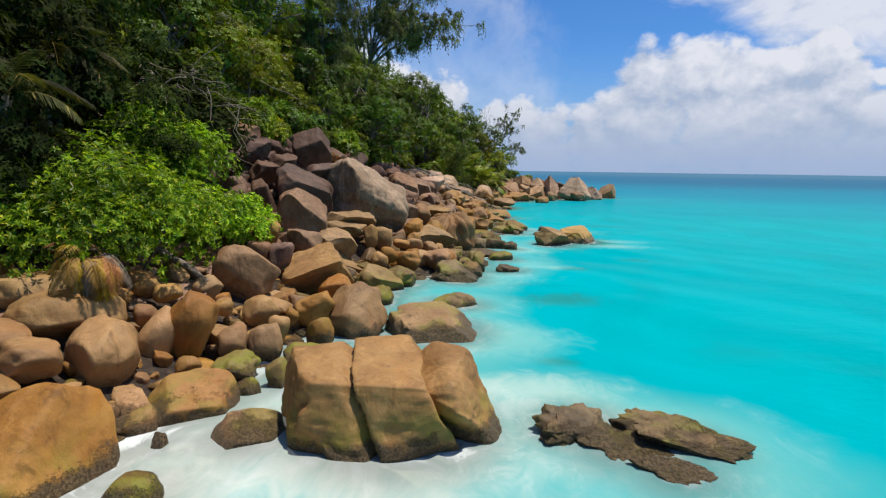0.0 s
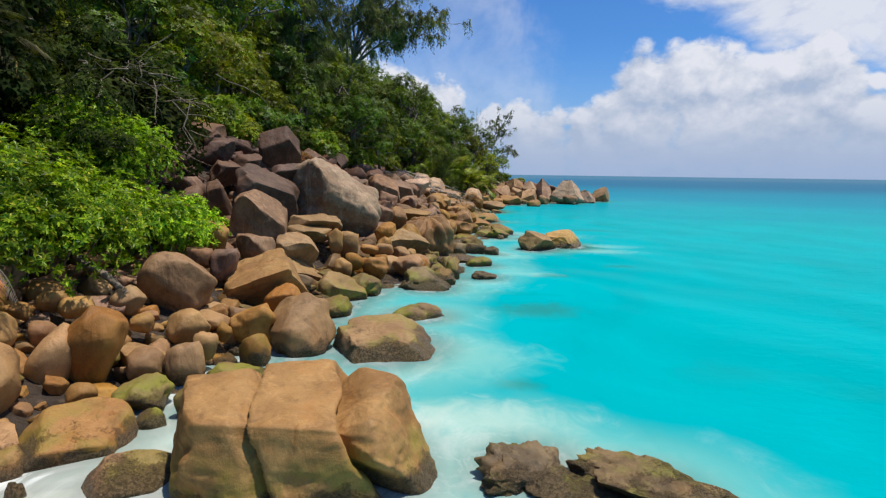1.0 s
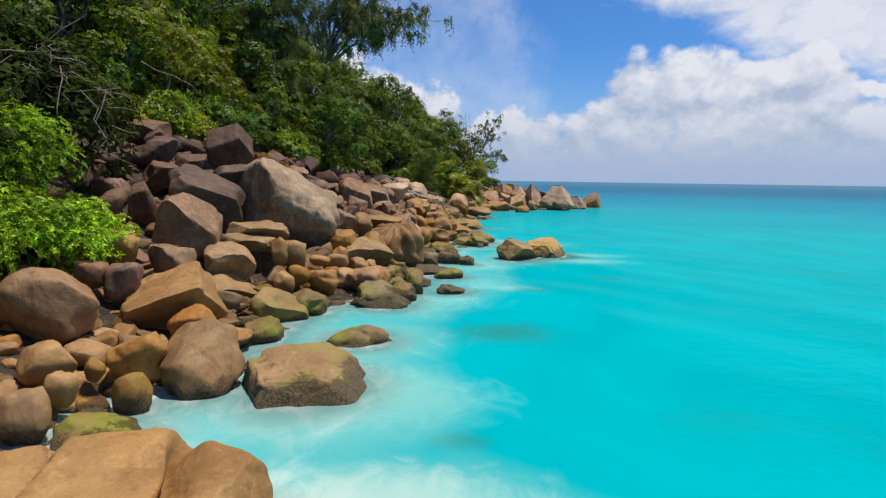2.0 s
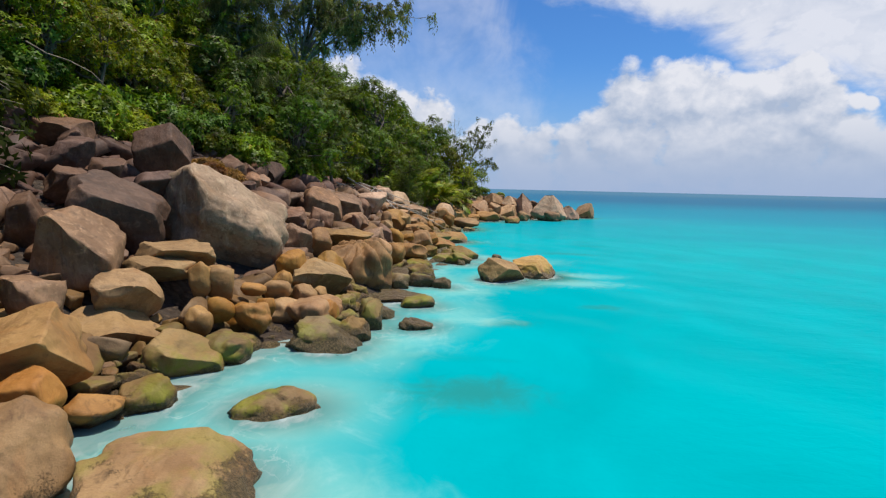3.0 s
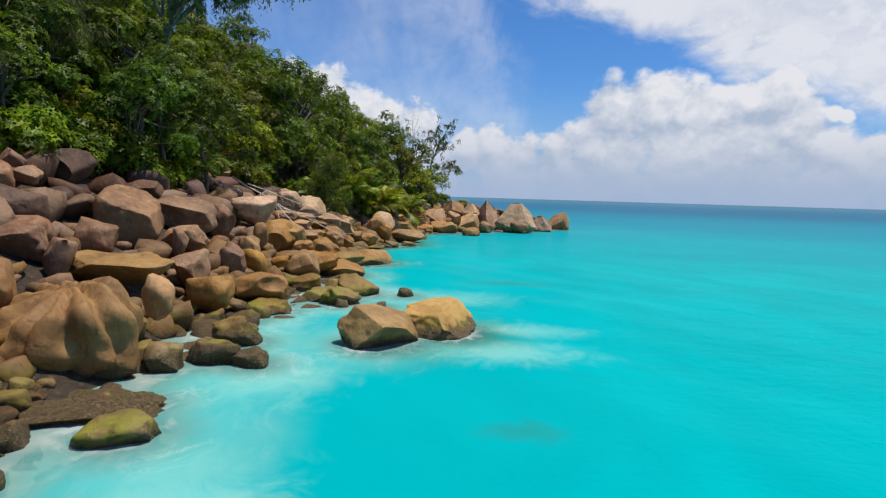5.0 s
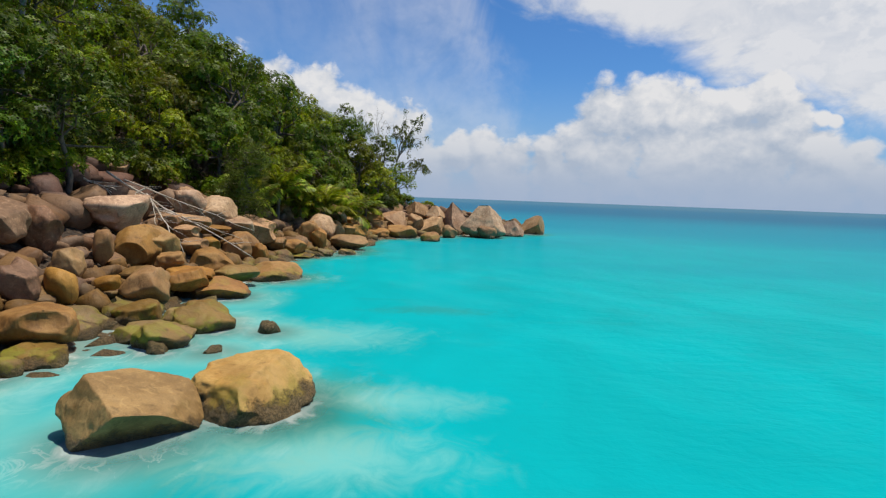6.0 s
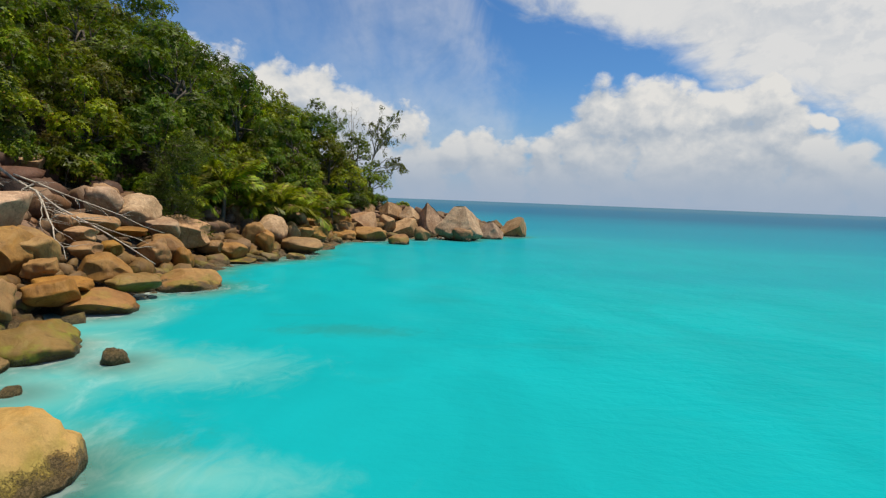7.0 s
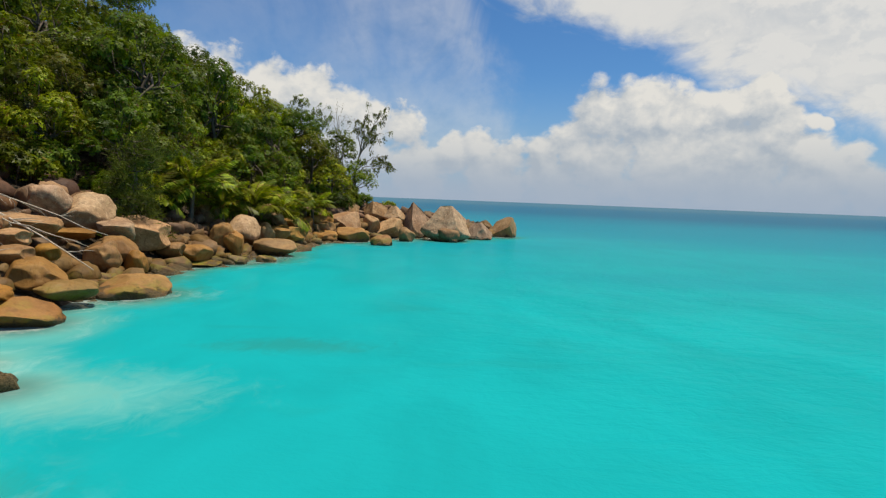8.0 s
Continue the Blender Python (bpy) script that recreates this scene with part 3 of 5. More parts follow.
def boulder_mesh(seed, faces, cut, lump, level=4, flutes=0.0, square=3.0, cracks=(), cuts=(), soft=0.05, rugged=0.0, keen=0.6, scooped=0):
    """A weathered block two metres across each way: a rounded box, swollen by noise, cut by flat worn faces, split by cracks."""
    rng = random.Random(seed * 7 + 3)
    bm = bmesh.new()
    bmesh.ops.create_icosphere(bm, subdivisions=level, radius=1.0)
    off = Vector((rng.uniform(-50, 50), rng.uniform(-50, 50), rng.uniform(-50, 50)))
    tip = Euler((rng.gauss(0, 0.16), rng.gauss(0, 0.16), rng.uniform(-0.5, 0.5))).to_matrix()
    # most blocks have a tilted flat top and are undercut towards the sea
    planes = [(Vector((rng.gauss(0, 0.28), rng.gauss(-0.15, 0.25), 1)).normalized(), rng.uniform(cut - 0.06, cut + 0.18)),
              (Vector((rng.gauss(-0.1, 0.4), -0.78, -0.66)).normalized(), rng.uniform(cut - 0.1, cut + 0.08))]
    for _ in range(faces - 2):
        n = Vector((rng.gauss(0, 1), rng.gauss(0, 1), rng.gauss(0, 0.7))).normalized()
        planes.append((n, rng.uniform(cut, cut + 0.34)))
    if cuts:
        soft *= keen
        planes = [(Vector(c[:3]).normalized(), c[3]) for c in cuts] + [(n, d + 0.25) for n, d in planes[2:6]]
    # hollows where the rock has flaked away
    scoops = []
    for _ in range(scooped):
        n = Vector((rng.gauss(0, 1), rng.gauss(-0.6, 0.8), rng.gauss(0.1, 0.7))).normalized()
        r = rng.uniform(0.7, 1.3)
        scoops.append((n * (r + rng.uniform(0.52, 0.68)), r))
    for v in bm.verts:
        q = tip @ v.co.normalized()
        r = (abs(q.x) ** square + abs(q.y) ** square + abs(q.z) ** square) ** (-1 / square)
        p = v.co.normalized() * r
        p = p * (1 + lump * 1.1 * noise.noise(p * 0.9 + off) + lump * 0.6 * noise.noise(p * 2.2 + off))
        for n, d in planes:
            over = p.dot(n) - d
            if over > -soft:
                over = (over + soft) ** 2 / (4 * soft) if over < soft else over
                p = p - n * over * 0.96
        if flutes:
            a = math.atan2(p.y, p.x)
            p = p * (1 - flutes * abs(math.sin(a * 5.5 + 1.8 * noise.noise(p * 1.3 + off))) ** 4 * (0.6 + 0.4 * p.z))
        for c, r in scoops:
            away = p - c
            if away.length < r:
                p = p.lerp(c + away.normalized() * r, 0.8)
        p = p * (1 + 0.04 * noise.noise(p * 2.6 + off) + 0.014 * noise.noise(p * 6.5 + off) + 0.006 * noise.noise(p * 14 + off))
        if rugged:
            p = p * (1 + rugged * (0.35 - abs(noise.noise(p * 2.6 + off))) + rugged * 0.5 * (0.3 - abs(noise.noise(p * 5.8 + off))))
        dent = noise.noise(p * 1.6 + off * 2)
        if abs(dent) < 0.05 and not cuts:
            p = p * (1 - 0.045 * (1 - abs(dent) / 0.05))
        v.co = p
    lo = Vector([min(v.co[i] for v in bm.verts) for i in range(3)])
    hi = Vector([max(v.co[i] for v in bm.verts) for i in range(3)])
    for v in bm.verts:
        p = Vector([2 * (v.co[i] - lo[i]) / (hi[i] - lo[i]) - 1 for i in range(3)])
        for n, d, deep, wide in cracks:
            gap = abs(p.dot(Vector(n)) - d + 0.05 * noise.noise(p * 2.3 + off))
            p = p * (1 - deep * math.exp(-(gap / wide) ** 2))
        v.co = p
    me = bpy.data.meshes.new("boulder")
    bm.to_mesh(me)
    bm.free()
    me.polygons.foreach_set("use_smooth", [True] * len(me.polygons))
    return me


# cut faces of the most prominent boulders, in their own unit box: x across, y inland, z up
BLOCK = ((0.05, -0.2, 0.97, 0.66), (-0.1, -0.97, 0.15, 0.78), (0.93, -0.25, 0.3, 0.84), (-0.97, -0.2, 0.12, 0.92))
SLAB = ((-0.2, -0.2, 0.96, 0.56), (0.5, -0.72, 0.46, 0.44), (0.9, -0.2, 0.2, 0.8))
GIANT = ((0.5, -0.45, 0.74, 0.60), (-0.25, -0.75, -0.6, 0.52), (-0.85, -0.5, 0.05, 0.62), (0.1, -0.98, 0.15, 0.74), (0.3, 0.5, 0.8, 0.7))
TENT = ((-0.45, -0.6, 0.66, 0.5), (0.8, -0.4, 0.45, 0.6), (-0.1, -0.8, -0.5, 0.55), (0, 0.7, 0.7, 0.6))
RAMP = ((0.35, -0.35, 0.87, 0.45), (0, -0.9, -0.38, 0.6), (0.9, -0.3, 0.2, 0.8))
STRIPED = ((0.6, -0.3, 0.75, 0.52), (-0.95, -0.2, 0.2, 0.8), (-0.2, -0.95, -0.1, 0.68))
WEDGE = ((-0.3, -0.4, 0.86, 0.4), (0.3, -0.75, -0.55, 0.45), (0.9, 0, 0.4, 0.7))
LENS = ((0.06, -0.3, 0.95, 0.45), (0.0, -0.75, -0.66, 0.36), (0.75, -0.3, 0.55, 0.72))
PLATE = ((0.1, -0.3, 0.95, 0.42), (-0.1, -0.7, -0.7, 0.42), (-0.8, -0.5, 0.2, 0.8))
ISLET = ((-0.05, -0.25, 0.96, 0.5), (0.75, -0.25, 0.6, 0.55), (-0.96, -0.25, 0.1, 0.75), (-0.1, -0.95, 0.3, 0.7))
OVERHANG = ((0.38, -0.3, 0.87, 0.48), (0.1, -0.8, -0.58, 0.5), (0.85, -0.35, 0.4, 0.66), (-0.85, -0.45, 0.3, 0.66))
RIDGED = ((-0.42, -0.42, 0.8, 0.44), (0.6, -0.68, 0.42, 0.36), (0.9, -0.2, 0.1, 0.85))
WORN = ((0.18, -0.42, 0.89, 0.42), (0.1, -0.95, -0.1, 0.62), (0.88, -0.4, 0.25, 0.7), (-0.8, -0.3, 0.5, 0.66))
ROOF = ((-0.3, -0.2, 0.93, 0.62), (0.62, -0.62, 0.48, 0.46), (-0.75, -0.6, 0.25, 0.7))
MOUND = ((-0.1, -0.35, 0.93, 0.6), (0.72, -0.2, 0.62, 0.48), (-0.1, -0.88, 0.42, 0.62), (-0.95, -0.1, 0.3, 0.85))
LOAF = ((0.1, -0.5, 0.86, 0.55), (0.62, -0.55, 0.5, 0.62), (-0.6, -0.3, 0.7, 0.66))
PEAK = ((-0.85, -0.42, 0.3, 0.48), (0.62, -0.66, 0.4, 0.5), (0.1, 0.7, 0.7, 0.5), (0.5, 0.0, 0.86, 0.8))
CRAG = ((-0.35, -0.78, 0.5, 0.42), (0.85, -0.3, 0.42, 0.46), (-0.85, 0.1, 0.5, 0.6), (0.2, 0.6, 0.75, 0.5))
HORN = ((-0.62, -0.5, 0.6, 0.34), (0.95, -0.28, 0.08, 0.5), (0.1, -0.8, -0.55, 0.6))
HULL = ((-0.25, -0.4, 0.88, 0.5), (0.5, -0.35, 0.8, 0.46), (0.05, -0.8, -0.6, 0.38))
UNDERCUT = ((0.1, -0.7, -0.7, 0.78), (-0.3, -0.3, 0.9, 0.75))

WATERLINE = []  # where rocks stand in the sea: x, y, radius
PLACED = []  # every boulder: x, y, z, radius


def rock(kind, x, y, z, width, depth, height, turn, seed, lean=0, cuts=(), cracks=()):
    """One boulder of that kind, with its middle at x, y, z."""
    look_of, faces, cut, lump, square, soft, label = ROCK_KINDS[kind]
    level = 6 if cracks else 5 if kind == "k" or width > 1.7 and y < 28 else 4 if width > 0.75 else 3
    me = boulder_mesh(seed, faces, cut, lump, level, 0.26 if kind == "f" else 0.0, square, cracks, cuts, soft, {"wet": 0.3, "isle": 0.1, "pale": 0.15, "block": 0.04, "mossy": 0.1, "dark": 0.06, "pink": 0.06}.get(look_of, 0.05), 0.8 if kind == "B" else 0.6, 0 if cracks else {"a": 2, "p": 2, "q": 1, "d": 2, "k": 1, "w": 1, "t": int(y > 28), "o": int(y > 28)}.get(kind, 0))
    me.materials.append(GRANITE[look_of])
    ob = new("boulder", me)
    ob.matrix_world = pose(x, y, z, 0, lean, turn) @ Matrix.Diagonal((width / 2, depth / 2, height / 2, 1))
    tagged(ob, label, "boulder", "shore boulders")
    PLACED.append((x, y, z, max(width, depth) / 2))
    if z - height / 2 < 0.05 and shore_distance(x, y) < 1.5:
        WATERLINE.append((x, y, (width + depth) / 4))
    return ob



def reef_rock():
    """A low craggy rock awash in the surf: four worn lumps grown together, with a bay between two arms."""
    lumps = [(11, 3.5, 5.72, -0.06, 1.30, 1.05, 0.66, 4, ((0.1, -0.45, 0.88, 0.5), (0.2, -0.95, 0.2, 0.6))),
             (12, 4.75, 5.3, -0.02, 1.9, 0.8, 0.5, -27, ((0.1, -0.2, 0.95, 0.45), (0.0, -0.8, -0.6, 0.5))),
             (13, 3.95, 5.25, -0.16, 1.5, 1.0, 0.52, -35, ((0.1, -0.3, 0.95, 0.5),)),
             (14, 4.42, 4.55, -0.14, 1.15, 0.6, 0.40, -30, ((0.0, -0.2, 0.97, 0.5),))]
    reef = bpy.data.objects.new("reef_rock", None)
    scene.collection.objects.link(reef)
    reef.matrix_world = pose(4.2, 5.3, 0)
    for seed, x, y, z, width, depth, height, turn, cuts in lumps:
        me = boulder_mesh(seed, 7, 0.62, 0.5, 5, 0.0, 2.3, (), cuts, 0.07, 0.34, 0.8)
        me.materials.append(GRANITE["reef"])
        ledge = new("ledge", me)
        ledge.parent = reef
        ledge.matrix_basis = pose(x - 4.2, y - 5.3, z, 0, 4, turn) @ Matrix.Diagonal((width / 2, depth / 2, height / 2, 1))
        WATERLINE.append((x, y, 0.42 * depth))
        PLACED.append((x, y, z, width / 2))
    return tagged(reef, "low craggy barnacled rock awash in the surf", "rock")


reef_rock()

# the boulders of the shore, from near to far: kind, middle, size, turn, seed
rock("s", 0.94, 5.67, 0.39, 3.01, 2.06, 1.47, 5, 0, 0, BLOCK, (((1, 0, 0.19), -0.23, 0.26, 0.03), ((1, 0, 0.25), 0.56, 0.40, 0.06)))
rock("b", 1.33, 10.3, 0.08, 2.0, 1.8, 0.9, 13, 1, 0, ISLET)
rock("c", 6.72, 25.95, 0.24, 1.82, 1.35, 1.2, 24, 6, 0, OVERHANG)
rock("b", 8.05, 27.05, 0.2, 1.95, 1.75, 1.16, 15, 7, 0, ROOF)
rock("o", -0.89, 5.27, -0.03, 1.02, 0.8, 0.66, 20, 8, 0, WORN)
rock("o", -2.02, 6.10, 0.06, 1.36, 1.1, 0.86, 25, 9, 0, WORN)
rock("o", -2.38, 5.38, -0.02, 0.49, 0.39, 0.66, 29, 10)
rock("n", -2.81, 4.00, 0.35, 1.66, 1.2, 1.41, 37, 11, 0, RIDGED)
rock("t", -3.37, 6.23, 0.62, 0.98, 1.08, 1.33, 32, 12)
rock("t", -4.32, 6.93, 1.13, 1.65, 1.34, 0.93, 34, 13)
rock("t", -4.92, 7.03, 1.44, 1.30, 1.15, 0.71, 36, 14)
rock("t", -3.95, 5.55, 0.84, 0.76, 0.68, 0.63, 37, 15)
rock("o", -3.22, 7.42, 0.55, 0.62, 0.85, 1.3, 26, 16, 30)
rock("o", -2.78, 7.62, 0.70, 0.78, 0.85, 1.42, 26, 255, 24)
rock("g", -1.84, 7.33, 0.17, 0.84, 0.68, 0.56, 21, 17)
rock("t", -2.41, 6.85, 0.36, 0.40, 0.33, 0.35, 25, 18)
rock("g", -1.44, 6.74, -0.06, 0.41, 0.33, 0.59, 20, 19)
rock("g", -1.07, 7.06, 0.06, 0.36, 0.29, 0.83, 17, 20)
rock("t", -2.79, 10.52, 1.16, 1.40, 1.10, 1.23, 19, 21, 18)
rock("o", -3.53, 7.75, 0.93, 0.40, 0.38, 0.43, 28, 22)
rock("t", -3.56, 8.60, 1.14, 0.54, 0.42, 0.36, 26, 23)
rock("t", -3.93, 8.56, 1.24, 0.49, 0.44, 0.37, 28, 24)
rock("t", -3.13, 9.37, 1.10, 0.61, 0.48, 0.55, 23, 25)
rock("t", -2.03, 9.27, 0.66, 0.74, 0.56, 0.61, 18, 26)
rock("t", -2.11, 7.95, 0.40, 0.54, 0.53, 0.60, 21, 27)
rock("t", -1.62, 8.21, 0.33, 0.61, 0.49, 0.74, 18, 28)
rock("o", -1.57, 8.88, 0.43, 0.42, 0.34, 0.50, 17, 29)
rock("t", -1.62, 12.31, 0.93, 1.85, 1.67, 1.38, 13, 30, 0, WEDGE)
rock("t", -1.14, 10.04, 0.51, 0.82, 0.67, 0.85, 13, 32)
rock("t", -0.28, 10.28, 0.39, 1.31, 1.18, 1.32, 9, 33, 0, LOAF)
rock("o", -1.03, 11.68, 0.63, 0.84, 0.75, 0.74, 11, 34)
rock("o", -0.87, 9.26, 0.18, 0.56, 0.5, 0.8, 13, 35)
rock("g", 0.23, 15.20, 0.21, 0.91, 0.89, 0.81, 4, 37)
rock("p", -2.95, 15.86, 2.07, 1.65, 1.39, 1.64, 14, 38, 0, STRIPED)
rock("t", -3.18, 13.19, 1.81, 0.78, 0.77, 0.79, 17, 39)
rock("p", -2.45, 12.06, 1.32, 0.65, 0.63, 0.77, 16, 40)
rock("p", -2.90, 11.81, 1.49, 0.59, 0.49, 0.51, 18, 41)
rock("p", -2.23, 13.53, 1.44, 0.94, 0.79, 0.85, 14, 42)
rock("d", -6.93, 21.80, 4.62, 1.76, 1.32, 1.32, 20, 46, 0, PLATE)
rock("d", -5.80, 20.56, 4.05, 1.06, 0.95, 1.11, 18, 47)
rock("d", -8.03, 21.54, 5.03, 0.86, 0.65, 1.01, 22, 48)
rock("d", -5.03, 19.05, 3.25, 1.15, 1.06, 1.02, 17, 49)
rock("d", -4.33, 16.60, 2.43, 0.89, 0.98, 1.45, 18, 50)
rock("p", 1.49, 28.48, 1.16, 0.98, 0.85, 1.09, 0, 53)
rock("t", -2.66, 8.92, 0.81, 0.40, 0.33, 0.36, 22, 54)
rock("g", -1.65, 3.79, -0.06, 0.65, 0.52, 0.59, 30, 55)
rock("w", -1.90, 4.90, -0.08, 0.21, 0.17, 0.55, 28, 56)
rock("t", -5.54, 7.32, 1.80, 0.18, 0.20, 0.52, 38, 57)
rock("t", -1.47, 9.46, 0.52, 0.27, 0.30, 0.38, 15, 58)
rock("t", 0.35, 16.44, 0.55, 0.81, 0.61, 0.75, 4, 59)
rock("t", 1.23, 17.65, 0.40, 1.05, 0.99, 0.75, 1, 60)
rock("B", -1.61, 20.27, 2.17, 3.38, 2.96, 3.48, 23, 61, 0, GIANT)
rock("d", -3.97, 21.78, 4.25, 1.66, 1.14, 1.76, 28, 62, 0, TENT)
rock("d", -3.50, 18.36, 2.56, 2.09, 1.80, 2.20, 33, 63, 0, RAMP)
rock("d", -4.56, 19.86, 3.57, 0.94, 0.79, 0.87, 33, 64)
rock("d", -3.41, 19.82, 3.24, 1.26, 1.13, 0.92, 30, 65)
rock("d", -2.96, 18.94, 2.77, 0.92, 0.69, 0.76, 30, 66)
rock("d", -6.87, 23.53, 4.93, 0.96, 0.73, 1.13, 33, 67)
rock("d", -6.38, 21.37, 4.44, 0.73, 0.80, 0.96, 35, 68)
rock("d", -8.28, 24.27, 5.62, 0.53, 0.53, 0.67, 35, 69)
rock("d", -2.75, 16.33, 1.83, 0.70, 0.56, 0.79, 35, 70)
rock("t", -1.82, 14.95, 0.42, 1.95, 1.45, 1.4, 34, 71, 0, HULL)
rock("g", -0.30, 14.62, 0.20, 1.56, 1.10, 1.10, 29, 72, 0, RAMP)
rock("g", -0.15, 12.98, 0.05, 0.86, 0.67, 0.80, 34, 73)
rock("G", 1.78, 12.96, -0.03, 1.40, 1.08, 0.64, 21, 74)
rock("a", -1.72, 15.41, 1.19, 1.29, 0.98, 1.03, 34, 75, 0, LENS)
rock("a", -1.72, 16.71, 1.52, 1.43, 1.15, 0.59, 30, 76, 0, PLATE)
rock("a", -1.69, 17.40, 1.75, 1.64, 1.41, 0.66, 28, 77, 0, PLATE)
rock("t", -0.94, 16.86, 1.29, 0.49, 0.54, 0.86, 27, 78)
rock("t", -0.60, 17.03, 1.18, 0.63, 0.69, 0.87, 25, 79)
rock("t", -0.47, 15.67, 0.67, 0.54, 0.51, 0.62, 27, 80)
rock("o", -0.26, 16.27, 0.77, 0.54, 0.52, 0.60, 25, 81)
rock("t", -0.05, 16.86, 0.23, 0.77, 0.61, 1.16, 23, 82)
rock("o", 0.45, 16.98, 0.69, 0.43, 0.42, 0.46, 20, 83)
rock("t", 0.55, 17.88, 0.21, 1.12, 0.86, 1.11, 18, 84)
rock("t", 1.45, 18.25, 0.38, 0.95, 0.79, 0.71, 14, 85)
rock("w", 1.87, 16.32, 0.13, 1.63, 1.16, 0.96, 14, 86, 0, MOUND)
rock("w", 2.58, 18.53, 0.16, 0.59, 0.47, 1.02, 8, 87)
rock("w", 2.13, 17.51, 0.11, 0.62, 0.49, 0.92, 11, 88)
rock("w", -0.40, 16.18, -0.04, 0.58, 0.46, 0.61, 26, 89)
rock("t", 0.29, 19.89, 1.24, 0.84, 0.75, 0.85, 17, 90)
rock("t", 0.04, 17.45, 1.00, 0.58, 0.48, 0.33, 21, 91)
rock("t", 0.41, 18.02, 0.90, 0.69, 0.57, 0.49, 19, 92)
rock("t", 0.36, 18.64, 1.02, 0.54, 0.43, 0.53, 18, 93)
rock("w", 0.79, 16.20, -0.10, 0.47, 0.37, 0.50, 20, 95)
rock("w", 4.38, 24.16, -0.01, 0.70, 0.55, 0.67, 0, 98)
rock("w", 3.65, 25.66, 0.11, 1.04, 0.79, 0.93, 2, 99)
rock("d", -4.78, 29.15, 3.83, 1.53, 1.35, 1.58, 31, 101)
rock("p", -4.35, 30.53, 3.91, 0.78, 0.67, 0.82, 28, 102)
rock("d", -4.12, 32.62, 3.79, 1.88, 1.52, 1.34, 25, 103)
rock("p", -3.61, 30.05, 3.53, 0.85, 0.77, 0.57, 27, 104)
rock("p", -3.63, 29.02, 3.38, 0.72, 0.80, 1.04, 28, 105)
rock("d", -3.51, 27.38, 3.11, 1.04, 0.90, 0.79, 30, 106)
rock("p", -4.08, 27.31, 3.39, 0.50, 0.55, 0.70, 32, 107)
rock("d", -2.26, 23.95, 2.79, 0.66, 0.50, 0.49, 33, 108)
rock("d", -2.44, 27.84, 2.69, 1.39, 1.36, 1.21, 27, 109)
rock("p", -1.41, 26.35, 2.05, 1.37, 1.04, 1.03, 26, 110)
rock("p", -0.22, 22.41, 1.68, 1.26, 1.10, 1.04, 29, 111)
rock("t", 0.39, 23.01, 1.50, 0.81, 0.90, 1.10, 26, 112)
rock("p", -0.58, 27.90, 1.96, 1.11, 0.87, 1.14, 22, 113)
rock("p", -0.41, 26.28, 1.63, 0.67, 0.74, 1.03, 23, 114)
rock("p", -1.12, 26.43, 1.94, 0.76, 0.75, 0.79, 25, 115)
rock("p", -0.93, 30.38, 2.36, 1.78, 1.47, 1.98, 20, 116, 0, RAMP)
rock("p", -0.48, 33.33, 2.39, 1.99, 1.71, 1.30, 16, 117, 0, RAMP)
rock("d", -1.89, 33.25, 3.06, 1.26, 0.98, 0.96, 20, 118)
rock("a", 0.46, 27.04, 1.34, 2.43, 1.90, 0.85, 20, 119, 0, PLATE)
rock("p", 0.40, 30.92, 1.77, 1.36, 1.07, 0.84, 16, 120)
rock("p", 0.60, 30.14, 1.68, 0.48, 0.53, 0.92, 16, 121)
rock("f", 1.62, 23.1, 0.64, 2.3, 1.75, 2.2, 21, 122, 0, UNDERCUT)
rock("t", 2.26, 25.04, 1.07, 0.65, 0.72, 0.99, 16, 123)
rock("t", 2.32, 27.80, 0.67, 1.17, 1.17, 0.99, 13, 124)
rock("t", 2.93, 29.94, 0.52, 1.66, 1.60, 0.81, 10, 125)
rock("g", 3.37, 29.17, -0.01, 1.38, 1.09, 0.67, 9, 130)
rock("g", 4.96, 32.23, 0.08, 1.43, 1.13, 0.86, 3, 131)
rock("t", 1.91, 37.47, 1.47, 1.61, 1.36, 1.38, 9, 134)
rock("q", 0.21, 45.03, 2.87, 1.25, 1.24, 1.18, 10, 136)
rock("q", 1.04, 46.21, 2.58, 0.94, 0.85, 1.00, 8, 137)
rock("q", 3.66, 63.51, 2.02, 2.78, 2.43, 1.20, 2, 138)
rock("a", 1.01, 19.98, 0.89, 1.82, 1.38, 1.05, 30, 139, 0, HULL)
rock("t", 1.08, 21.29, 0.97, 0.97, 0.68, 1.04, 26, 140, 0, LOAF)
rock("o", 1.56, 17.87, 0.18, 0.76, 0.60, 1.06, 34, 141)
rock("t", 1.25, 18.85, 0.62, 0.38, 0.36, 0.47, 32, 142)
rock("t", 0.99, 18.48, 0.67, 0.54, 0.52, 0.62, 35, 143)
rock("w", 1.76, 19.15, 0.13, 0.82, 0.64, 0.97, 29, 144)
rock("w", 2.67, 18.10, 0.18, 0.61, 0.48, 1.06, 27, 145)
rock("w", 2.35, 20.36, 0.02, 0.74, 0.58, 0.73, 23, 146)
rock("w", 2.76, 19.38, -0.02, 0.73, 0.58, 0.65, 23, 147)
rock("w", 3.72, 18.29, -0.06, 0.86, 0.67, 0.58, 19, 148)
rock("w", 2.30, 16.96, 0.10, 0.87, 0.68, 0.89, 33, 149)
rock("g", 3.66, 20.71, -0.00, 1.07, 0.84, 0.69, 15, 150)
# added dark ledge, stands in for the brown shadow below the fluted boulder
rock("w", 2.9, 21.5, 0.02, 2.3, 1.1, 0.62, 12, 254, 0, HULL)
